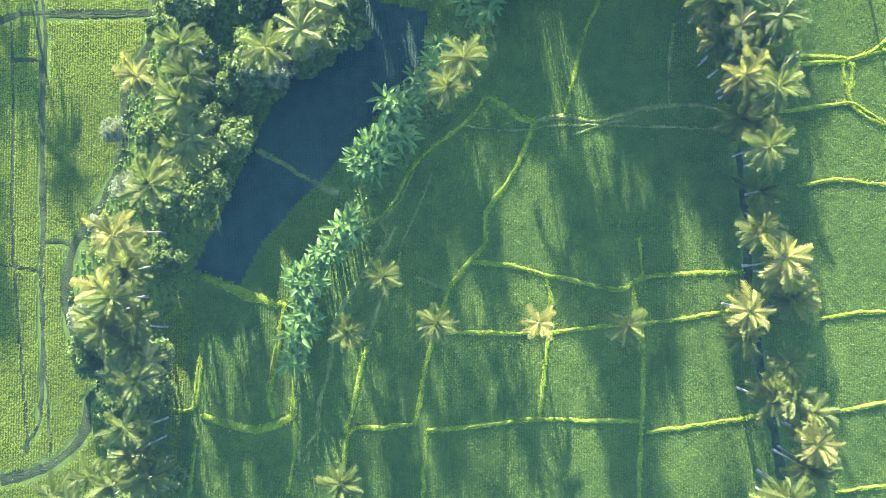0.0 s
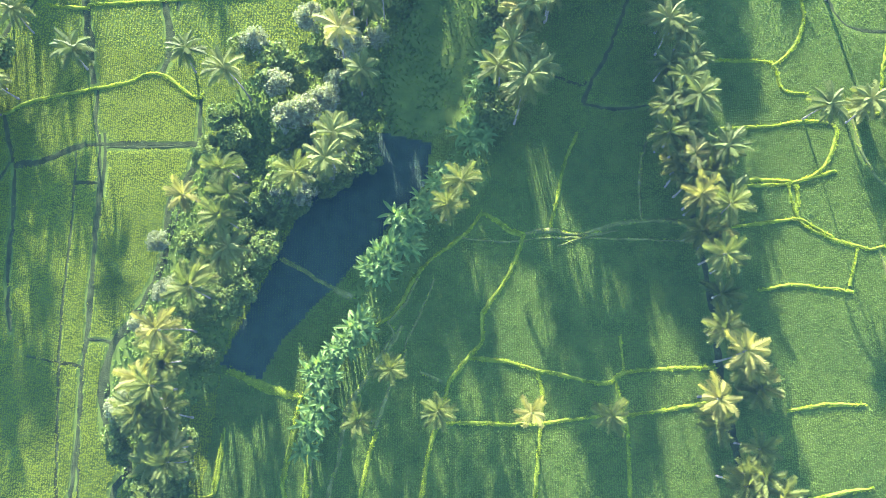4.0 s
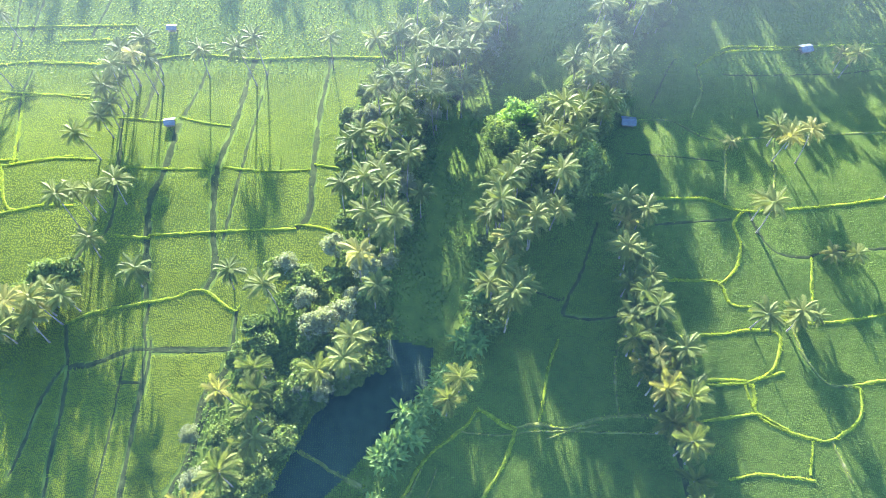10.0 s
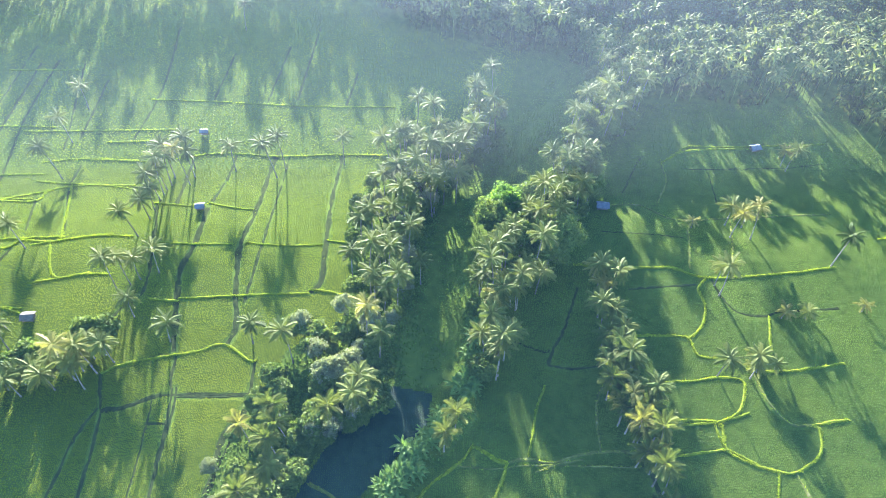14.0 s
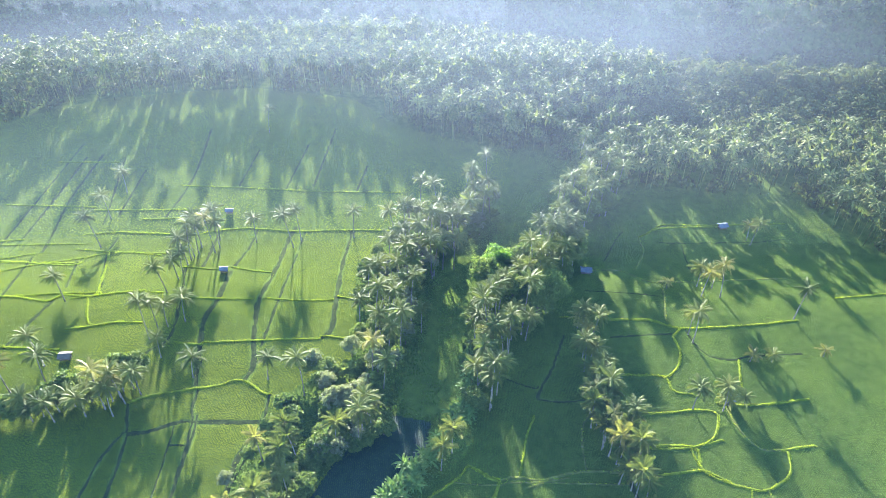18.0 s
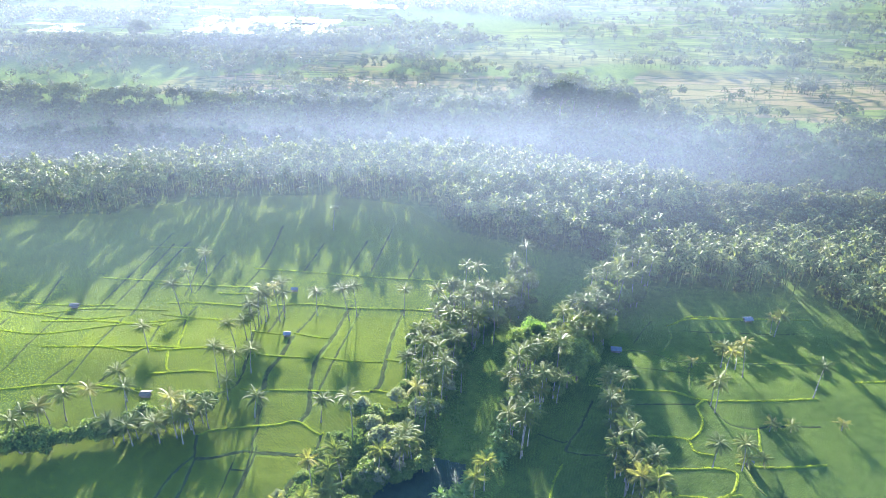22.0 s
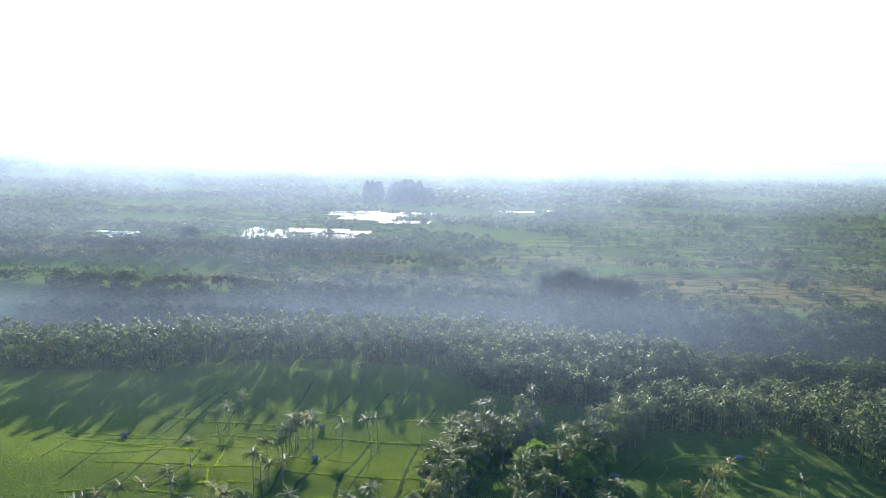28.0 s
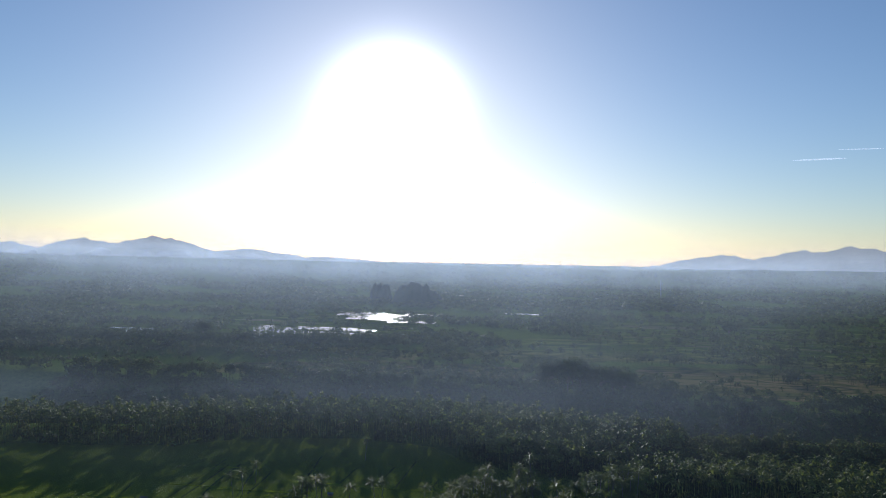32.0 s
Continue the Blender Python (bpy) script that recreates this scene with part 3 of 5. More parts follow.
bund("grassy", 1.3, [(-152.1, 110.9), (-144.5, 110.3), (-125.5, 109), (-121.8, 114), (-109.5, 116.4), (-97.8, 115)])
bund("grassy", 1.3, [(-143.1, 92), (-135.9, 91.6), (-126.5, 89.8), (-122.5, 92.9), (-114.5, 92.4), (-105.5, 94.3), (-97.2, 95.6)])
bund("grassy", 1.2, [(-114.5, 92.4), (-108.7, 79.5), (-99.1, 80.8)])
bund("dark", 1.2, [(-123.3, 96.8), (-125.1, 110.5)])
bund("grassy", 1.3, [(-124.3, 66.2), (-118.9, 68.3), (-112.4, 66.2)])
bund("grassy", 1.2, [(-128.8, 127), (-113.7, 128.8), (-95.6, 127.3)])
bund("grassy", 1.2, [(-111.5, 137), (-96.6, 137.8)])
bund("dark", 1.2, [(-116.5, 125.6), (-116.5, 114.9), (-111.8, 96.8)])
bund("grassy", 1.2, [(-72.5, 159), (-48.5, 157.3), (-16.2, 156.9)])
bund("dark", 1.3, [(-81, 158.9), (-78.6, 190.1)])
bund("dark", 1.3, [(-61.7, 159.1), (-58.2, 194.9)])
bund("dark", 1.3, [(-51.2, 161.1), (-48.1, 209.5)])
bund("dark", 1.3, [(-33.5, 157.5), (-30.8, 177.6)])
bund("grassy", 1.3, [(-159.8, 178.1), (-135.1, 178.4)])
bund("grassy", 1.3, [(-166.9, 145.8), (-131.5, 144.8)])
bund("dark", 1.5, [(-139.6, 116.2), (-143.5, 148.9), (-144.2, 184.8)])
bund("dark", 1.5, [(-103, 138.8), (-100.8, 168.5), (-104.3, 208.7)])
bund("dark", 1.5, [(-130.1, 68.3), (-124.8, 89.8)])
bund("dark", 1.5, [(-150.9, 116.1), (-149.7, 148.9), (-150.2, 182.5)])
bund("dark", 1.5, [(-121.1, 138.6), (-121.9, 172.3)])
bund("grassy", 1.2, [(-103, 160.6), (-74.7, 159.3)])
bund("grassy", 1.2, [(103.5, 201.8), (153.7, 204.9)])
bund("grassy", 1.4, [(-171.7, 108), (-151.4, 110), (-125.9, 110)])
bund("grassy", 1.3, [(-160.9, 89.8), (-140, 92), (-126.7, 93.4), (-111, 94.4)])
bund("grassy", 1.2, [(72.5, 128.4), (82.3, 134.1), (104.4, 135.4)])
bund("grassy", 1.2, [(129.9, 94.4), (150, 97.1)])
bund("dark", 1.4, [(-148.2, 68.3), (-145.1, 82.9)])
bund("dark", 1.2, [(-156, 194.2), (-156.3, 120.6)])
bund("dark", 1.2, [(-184.9, 145.6), (-179.7, 121.8)])
bund("dark", 1.2, [(-186.1, 110.1), (-186.7, 91.6)])
bund("grassy", 1.2, [(-194.6, 121.8), (-168.9, 121.4), (-149.2, 123.6)])
bund("grassy", 1.2, [(-183.3, 113.6), (-158, 111.2), (-141.7, 115.2)])
bund("grassy", 1.2, [(-184, 99.6), (-165.6, 98.8), (-141.2, 108), (-121, 113.9)])
bund("grassy", 1.2, [(-140.7, 142.4), (-119.2, 143), (-90.8, 143.8)])
bund("grassy", 1.2, [(-194.3, 114.9), (-179, 113.2), (-168.8, 116), (-156.7, 119.8), (-126.7, 121.3)])
bund("grassy", 1.2, [(-160.1, 64), (-139.4, 69), (-113.2, 68.2)])
bund("dark", 1.3, [(-141.6, 113.2), (-141, 75.3), (-140.3, 51.1)])
bund("dark", 1.3, [(-167.2, 115.2), (-166.7, 83.4), (-166.2, 73)])
bund("dark", 1.2, [(-133.8, 182.5), (-124.5, 133.2)])
bund("dark", 1.3, [(-49.8, 130.8), (-52.6, 90.3), (-54, 70.5)])
bund("thin", 0.9, [(-4.8, 15.9), (-7.8, 10.3), (-10.4, 7.7), (-9.3, 5.6), (-14.4, -2.7), (-17.4, -7.6), (-18.7, -17.1), (-20.1, -21.8), (-20.2, -30.0)])
bund("thin", 0.7, [(-1.8, 15.9), (-4.1, 9.9), (-6.6, 4.7), (-7.2, 1.1)])
bund("grassy", 1.2, [(-25.8, -6.3), (-27.0, -13.4), (-28.1, -19.6), (-27.2, -23.8)])
bund("grassy", 1.0, [(-39.0, -12.1), (-39.7, -17.3), (-39.9, -22.0)])
bund("grassy", 2.0, [(-38.5, -23.8), (-34.3, -25.0), (-29.5, -25.8), (-24.4, -23.8), (-24.0, -21.0)])
bund("thin", 0.8, [(-23.3, -9.6), (-23.3, -17.2), (-22.9, -24.7), (-23.2, -31.2)])
bund("thin", 0.9, [(28.2, 25.6), (28.2, 23.6)])
bund("thin", 0.8, [(21.2, 22.0), (27.2, 24.1), (32.2, 25.1)])

# ---- where things stand, in metres ----
right_row = [(42.8, 39.4), (42.3, 34.3), (48.2, 36.4), (44.8, 29.2), (49.3, 26.3), (44.3, 23.3), (47.2, 18.7), (49.2, 12.4), (48.3, 6.2), (48.6, 0.8), (45.3, -5.4), (52.7, -5.8), (46.9, -10.4), (51, -13.3), (52.6, -18.2), (54.1, -23.9), (53.3, -28.8), (50.7, -32.1)]
bund_palms = [(-12.8, -9.7), (-1.2, -8.8), (15.3, -8.6), (28.9, -7.4), (-9, 0.2), (-15.9, -32.2)]
stream_palms = [(2.9, 32.3), (0.2, 27.1)]
left_belt = [(-37.8, 34.2), (-36.5, 29.6), (-37.6, 24.5), (-38, 19.1), (-27, 32.5), (-20.3, 35.5), (-45.2, 29.5), (-41.6, 11.3), (-45.2, 5.9), (-48.8, 2.2), (-46.4, 0.5), (-50.4, -2.8), (-47.9, -4.4), (-48.7, -7.7), (-44.6, -9.3), (-44, -16.6), (-44.3, -23.9), (-43, -30.4), (-47.5, -30.4), (-55.6, -32.1), (-46.6, -11.8), (-51.5, -32)]
right_row_far = [(42.6, 74.3), (44.7, 70.5), (43.9, 64.6), (41.6, 61), (44.7, 56.8), (42.9, 52.1), (41.7, 47.4), (47, 47.5), (43.8, 41.7), (48.8, 36.1), (43.1, 36.1)]
stream_palms_far = [(14.6, 60.1), (10.9, 56), (14.3, 53.4), (13.4, 46.3), (13.4, 74.5), (16.8, 81.5), (21.4, 73.8), (19.8, 67.9), (13.7, 67.9), (10.1, 70.8), (18.3, 85.5), (24.7, 76.1)]
grove = [(34.4, 107.7), (40.2, 111.4), (40.4, 100.6), (31.8, 93.7), (25.3, 95.4), (39.6, 119), (44.4, 111.5), (35, 99.7), (29.1, 92.9)]
left_belt_far = [(-24.9, 78.1), (-19.6, 73.6), (-9.3, 82.1), (-2.4, 104.8), (4.4, 110.3), (-16.7, 104.7), (-13.7, 114.9), (-12.5, 121.6), (6, 121.7), (-5.3, 70), (-15.5, 64.9), (-19.3, 57.2), (-15.9, 50), (-23.2, 90.9), (-19.3, 90.1), (-12.8, 90.2), (-15.5, 79), (-14.7, 73.6), (-17.6, 83.7), (-10.9, 73.7), (-18.1, 38.7), (-21.1, 34), (-38, 51.2), (-7.7, 96.1), (-1.1, 114.9), (-6.8, 119.7), (-18.1, 67.7), (-11.8, 99.5), (-3.9, 112.1), (-13.8, 84.5), (-6, 77.5), (-11.9, 66.3)]
field_palms = [(-49.2, 57), (-70.7, 57.6), (69.4, 47.4), (77.6, 46.7), (76.3, 76.7), (85.6, 100), (90.3, 99.1), (111.1, 126.8), (-82.3, 65.4)]
left_row = [(-87.5, 71.6), (-84.2, 78.4), (-79.6, 80.8), (-89.5, 94.7), (-87.8, 101.7), (-86.9, 109.8), (-85.9, 114.5), (-85.3, 121.3), (-86.6, 47.9), (-88.3, 43.5), (-83.4, 51.2), (-91.3, 46), (-79.4, 124.3), (-87.2, 105.2), (-84.9, 116.4), (-86.1, 76.1)]
far_row = [(-84.7, 119.8), (-78.3, 119.9), (-66, 123.1), (-50.2, 124.2), (-31.6, 126.6), (-16.3, 125.2), (-8.2, 140.4), (-79.3, 116.8), (-86.3, 112.2), (-52.4, 120.1)]
far_field = [(-120.1, 119.1), (-123, 136.9), (-114.8, 61.6), (-77.5, 206), (111.8, 83.8), (111.8, 124.2), (76.7, 73.1), (85.7, 95), (91.6, 94.3), (-123.5, 155), (-120.7, 89.9)]
belt_right = [(39.8, 121.5), (43.3, 133), (49, 145.4), (55.6, 154.9), (35.4, 107.9), (53.2, 134.8), (63.2, 156.9), (44, 124.8), (45.2, 113.9), (57, 145.5), (62.4, 141.9), (56.1, 164.8), (68.8, 159), (40.6, 113.9), (34.3, 113.8)]
belt_left_end = [(-11.6, 127.5), (-3.1, 124.3), (4.3, 118.1), (0.6, 109.1), (8.3, 127.7), (12.6, 141.4), (17, 148.7), (10.9, 148.7), (18.5, 139.7), (-1.2, 130.9), (-6.6, 115), (-13.5, 106.1), (2.6, 124.4), (14.1, 131), (-9.8, 100.6), (-2.9, 103.4)]
low_left = [(-106.7, 43.2), (-103.2, 44.9), (-99.7, 46.7), (-96, 48.6), (-92.4, 50.4), (-88.6, 52.3), (-86, 53.3), (-108.8, 41.4), (-95.4, 43.2), (-90.2, 48.6), (-111.8, 44.9), (-103.1, 41.4)]
small_palms = [(91.6, 65.5), (98.1, 65.5), (114.3, 67.7), (75.2, 98.9), (84.6, 49.5), (79.7, 48.6)]
pale_trees = [(-26.2, 66.2), (-36.4, 61.1), (-25.9, 46.8), (-9.7, 111.3), (-10.5, 115.1), (-13.5, 98.5), (-28.8, 45.5), (-22.5, 49.4), (-19.4, 105.6)]
round_trees = [(19.1, 98.8), (26.8, 102.4), (29.8, 82.3), (22.4, 87.1), (27.7, 88.7), (15.5, 93.6), (33.4, 86.3)]
left_shrubs = [(-34.3, 29.2), (-32.5, 21.1), (-38.6, 15.7), (-38.6, 11.3), (-35.9, 13), (-43.1, 15.7), (-29.9, 30.1), (-43, 10.4), (-44.7, 2.4), (-46.4, 1.5), (-40.4, 13.9), (-31.6, 26.5), (-27.2, 29.2), (-21.9, 32.8), (-19.2, 34.6), (-36, 18.4), (-34.2, 19.3), (-37, 24.7), (-49.7, -14.4), (-47.1, -14.4), (-47, -21.4), (-48.6, -30.2), (-43.3, -31.9)]
pale_shrubs = [(-49.7, 13.6), (-51, 12.8), (-54.8, 7.1), (-29.4, 38.4)]
mid_shrubs = [(-18, 49.5), (-13, 46.9), (-15.2, 41.6), (-10.8, 52.3), (-8.5, 60.7), (-12.4, 63.6), (-6.1, 66.6), (-19.6, 35.3), (-15, 37.8), (-28.1, 53.6), (-30.9, 56.4), (-24.9, 44.2), (-29.8, 44.2), (-22.4, 41.6), (-33.1, 53.6), (-38.8, 60.6), (8.2, 71.2), (9.4, 66.7), (7.2, 87.2), (11.3, 88.9), (-19, 66.5), (-24.6, 74.1), (-22.4, 60.7), (-26, 57.8), (-12.1, 92.2), (-5.1, 87.2), (-7.5, 72.7)]
bananas = [(-5.8, 26.8), (-8.5, 22.3), (-12.5, 18.6), (-3.1, 28.6), (-1.3, 33.1), (-14.3, 8.3), (-17.4, 4.2), (-20.9, 0.7), (-21.8, -2.9), (-23.1, -10), (-23.9, -14.5), (5.9, 41.4), (4.1, 43.2), (-7.6, 24.5), (-10.3, 20.4), (-11.6, 15.9), (-4.5, 30.4), (-13.8, 6), (-15.6, 6.9), (-19.1, 2.4), (-22.7, -1.1), (-21.7, -7.4), (-23.5, -11.8), (-13, 16.8), (-2.2, 30.4), (-0.4, 35.9), (-11.2, 17.7), (-6.7, 21.4), (-16.9, 2.9), (-20, -2), (-8.5, 26.8), (-5.8, 24.1)]
bananas_far = [(5.5, 59), (6.6, 53.3), (7.8, 49.2), (6.5, 45.2), (5.2, 41.2), (8.6, 56.8), (7, 42.5), (9.4, 61.9), (4.2, 61.9), (4.9, 67.8), (7.7, 46.5), (9.1, 51.9), (6, 56.1), (3, 64.8)]
huts = [(-73.5, 106), (49.5, 107), (104.8, 134.5)]
huts_b = [(-109.7, 64.6), (-80, 141.5)]
huts_c = [(-164.6, 119.9)]
hut_d = [(80.1, 49.7)]
gully = [(-12, 43.7), (-3.3, 43.7), (9.2, 49.2), (12.1, 60.6), (7.2, 77.5), (9.1, 99.8), (17.3, 122.9), (21.2, 139.9), (2.1, 139.8), (-4.1, 114.8), (-6.4, 77.4), (-12.6, 59)]
gully_b = [(20.4, 123.5), (33.2, 133.2), (43.4, 150.8), (42.3, 178.4), (34.2, 166), (20.3, 154.2), (12.3, 117.3)]
belt_a = [(-42.3, 48), (-15.4, 48), (-19, 34.9), (-30, 24.7), (-31.8, 19.1), (-39, 6.1), (-40.7, -4), (-45.2, -7.6), (-44.1, -22.2), (-43, -36.6), (-55.7, -37.6), (-54.1, -24), (-59.8, -11.3), (-60.8, -4), (-58.3, 5.2), (-53.8, 14.4), (-51.3, 29.2), (-46.8, 38.6)]
belt_b = [(-47.1, 38.3), (-42.7, 42.3), (-40.5, 54.6), (-27.1, 63.4), (-25.3, 74.1), (-28.7, 103.2), (-21, 122.7), (-15.6, 144.1), (18.2, 144.4), (-1, 109), (-2.3, 77.5), (-11.4, 63.4), (-12.1, 46.4), (-22.4, 33.3), (-31.5, 28.4)]
banana_strip = [(4.2, 46.2), (10.7, 46.2), (7.9, 34.1), (-1.3, 23.8), (-5.9, 16.4), (-11.4, 11.7), (-17.8, 2.5), (-20.5, -9.4), (-23.2, -16.7), (-25.9, -14.9), (-25.1, -2.1), (-16.9, 9), (-16.1, 17.3), (-7.8, 26.6), (-1.4, 35.9)]
ridge_left = [(-420, 205), (-275, 212), (-205, 224), (-172, 247), (-135, 257), (-96, 263), (-45, 252), (-20, 222), (20, 203), (60, 330), (-420, 330)]
wood_right = [(70.9, 160.5), (114.4, 159), (140.8, 159.3), (146, 130.9), (160.1, 118.3), (202.4, 203.2), (128.1, 202.1), (97.4, 197)]

(left_belt_far, grove, field_palms, left_row, far_row, far_field, belt_right, belt_left_end, small_palms, pale_trees, round_trees, mid_shrubs, huts, huts_b, huts_c,
 gully, gully_b, belt_b, wood_right) = [lay(spots) for spots in (left_belt_far, grove, field_palms, left_row, far_row, far_field, belt_right, belt_left_end, small_palms, pale_trees,
                                                                 round_trees, mid_shrubs, huts, huts_b, huts_c, gully, gully_b, belt_b, wood_right)]
# the open grass floor of the gully, where nothing tall grows
GULLY_FLOOR = [(-10, 48), (-7, 64), (-4, 80), (-3, 96), (3, 108), (13, 124), (22, 140), (38, 170), (50, 165), (38, 142), (22, 128), (13, 110), (11, 92), (8, 79), (5, 64), (4, 48)]

GULLY_BRUSH = [(-15, 46), (-12, 64), (-9, 80), (-8, 96), (-2, 109), (8, 126), (18, 142), (34, 172), (53, 163), (41, 140), (25, 126), (16, 109), (14, 92), (11, 79), (7, 64), (6, 46)]

# ---- rice, grass ----


def blades(name, px, py, pz, height, width, count, mat, label, category, lean=0.5):
    """One mesh of many tufts, each of a few bent blades."""
    n = len(px)
    total = n * count
    a = rng.uniform(0, 2 * math.pi, total)
    x, y, z = np.repeat(px, count), np.repeat(py, count), np.repeat(pz, count)
    swell = 1 + 0.28 * np.sin(px * 2.3 + 1.7 * np.sin(py * 0.9)) * np.sin(py * 2.9 + 1.3 * np.sin(px * 1.1))
    h = np.repeat(height * swell * rng.uniform(0.85, 1.15, n), count) * rng.uniform(0.7, 1.1, total)
    w = width * rng.uniform(0.7, 1.3, total)
    reach = h * lean * rng.uniform(0.3, 1.2, total)
    ca, sa = np.cos(a), np.sin(a)
    v = np.empty((total, 3, 3))
    v[:, 0] = np.column_stack([x - sa * w, y + ca * w, z])
    v[:, 1] = np.column_stack([x + sa * w, y - ca * w, z])
    v[:, 2] = np.column_stack([x + ca * reach, y + sa * reach, z + h])
    me = bpy.data.meshes.new(name)
    me.vertices.add(total * 3)
    me.vertices.foreach_set("co", v.reshape(-1))
    me.loops.add(total * 3)
    me.loops.foreach_set("vertex_index", np.arange(total * 3, dtype=np.int32))
    me.polygons.add(total)
    me.polygons.foreach_set("loop_start", np.arange(0, total * 3, 3, dtype=np.int32))
    me.update(calc_edges=True)
    me.materials.append(mat)
    return tagged(new(name, me), label, category, kind="stuff")


shaded_plot = [(-13.8, 44.6), (-2.6, 42.5), (-3.6, 34.0), (-19.0, 15.8), (-29.5, 4.5), (-33, -2.5), (-40.4, -0.1), (-33.1, 15.8), (-25.6, 32)]


def dark_plot(poly):
    """A plot that follows the ground, tree shade put into its dark colour."""
    p = np.array(poly)
    xs, ys = np.arange(p[:, 0].min(), p[:, 0].max() + 0.5, 0.6), np.arange(p[:, 1].min(), p[:, 1].max() + 0.5, 0.6)
    gx, gy = np.meshgrid(xs, ys)
    k = (np.arange(len(ys) - 1)[:, None] * len(xs) + np.arange(len(xs) - 1)[None]).ravel()
    k = k[inside(gx.ravel()[k] + 0.3, gy.ravel()[k] + 0.3, poly)]
    n = len(xs)
    z = land(gx, gy) + 0.1
    ob = mesh_object("shaded_plot", np.stack([gx, gy, z], -1).reshape(-1, 3), np.stack([k, k + 1, k + 1 + n, k + n], 1), PLOT_SHADE, smooth=True)
    tagged(ob, "paddy plot with the shade of the trees put into its dark colour", "paddy", kind="structure")


dark_plot(shaded_plot)
BELTS = [gully, gully_b, belt_a, belt_b, banana_strip, ridge_left, wood_right, shaded_plot]


def free_cells(x, y):
    i, j = ((y - Y0) / CELL).astype(int), ((x - X0) / CELL).astype(int)
    ok = (i >= 0) & (i < taken.shape[0]) & (j >= 0) & (j < taken.shape[1])
    ok[ok] &= ~taken[i[ok], j[ok]]
    for poly in BELTS:
        ok &= ~inside(x, y, poly)
    return ok


def rice(name, x0, x1, y0, y1, gap, height, width, count, skip=None, loose=0.09):
    gx, gy = np.meshgrid(np.arange(x0, x1, gap), np.arange(y0, y1, gap * 0.8))
    gx, gy = gx.ravel() + rng.normal(0, gap * loose, gx.size), gy.ravel() + rng.normal(0, gap * 0.2, gy.size)
    ok = free_cells(gx, gy)
    if skip:
        ok &= ~((gx > skip[0]) & (gx < skip[1]) & (gy > skip[2]) & (gy < skip[3]))
    gx, gy = gx[ok], gy[ok]
    west = gx < np.interp(gy, (-70, 0, 40, 105, 160, 240), (-46, -40, -20, 2, 24, 40))
    for side, mat, label in ((west, RICE_PALE, "dense yellow-green ripening rice planted in rows"), (~west, RICE, "dense deep green young rice planted in rows")):
        blades(name, gx[side], gy[side], land(gx[side], gy[side]) + 0.03, height, width, count, mat, label, "rice", 1.9)


NEAR = (-92, 96, -52, 62)
MIDDLE = (-150, 165, -70, 130)
rice("rice_paddy", *NEAR, 0.42, 0.2, 0.08, 5)
rice("rice_paddy", *MIDDLE, 0.54, 0.19, 0.13, 4, NEAR, 0.2)
rice("rice_paddy", -310, 300, -70, 264, 1.0, 0.22, 0.27, 3, MIDDLE, 0.33)
sx, sy = np.meshgrid(np.arange(-42, 0, 0.5), np.arange(-4, 46, 0.4))
sx, sy = sx.ravel() + rng.normal(0, 0.05, sx.size), sy.ravel() + rng.normal(0, 0.07, sy.size)
ok = inside(sx, sy, shaded_plot)
blades("rice_seedlings", sx[ok], sy[ok], land(sx[ok], sy[ok]) + 0.09, 0.24, 0.075, 5, SEEDLING, "thin young rice seedlings standing in the plot coloured dark for shade", "rice", 0.8)
g = np.vstack(grass_at)
g[:, 2] += land(g[:, 0], g[:, 1]) - 0.15
blades("bund_grass", g[:, 0], g[:, 1], g[:, 2], 0.34, 0.07, 4, GRASS, "bright yellow-green grass growing along the bunds", "grass", 0.8)


def fill(poly, gap):
    p = np.array(poly)
    (x0, y0), (x1, y1) = p.min(0), p.max(0)
    gx, gy = np.meshgrid(np.arange(x0, x1, gap), np.arange(y0, y1, gap))
    gx, gy = gx.ravel() + rng.normal(0, gap * 0.35, gx.size), gy.ravel() + rng.normal(0, gap * 0.35, gy.size)
    ok = inside(gx, gy, poly)
    return gx[ok], gy[ok]


for poly in (gully, gully_b, belt_a, belt_b, banana_strip):
    gx, gy = fill(poly, 0.8)
    blades("gully_grass", gx, gy, land(gx, gy) - 0.1, 0.42, 0.3, 4, GULLY_GRASS, "rough dark green grass and weeds in the gully", "grass", 0.9)

# ---- palms ----


def limb(bm, a, b, ra, rb, sides=6):
    a, b = Vector(a), Vector(b)
    q = (b - a).to_track_quat("Z", "Y")
    rings = [[bm.verts.new(c + q @ Vector((r * math.cos(i * 2 * math.pi / sides), r * math.sin(i * 2 * math.pi / sides), 0))) for i in range(sides)] for c, r in ((a, ra), (b, rb))]
    for i in range(sides):
        bm.faces.new((rings[0][i], rings[0][(i + 1) % sides], rings[1][(i + 1) % sides], rings[1][i]))


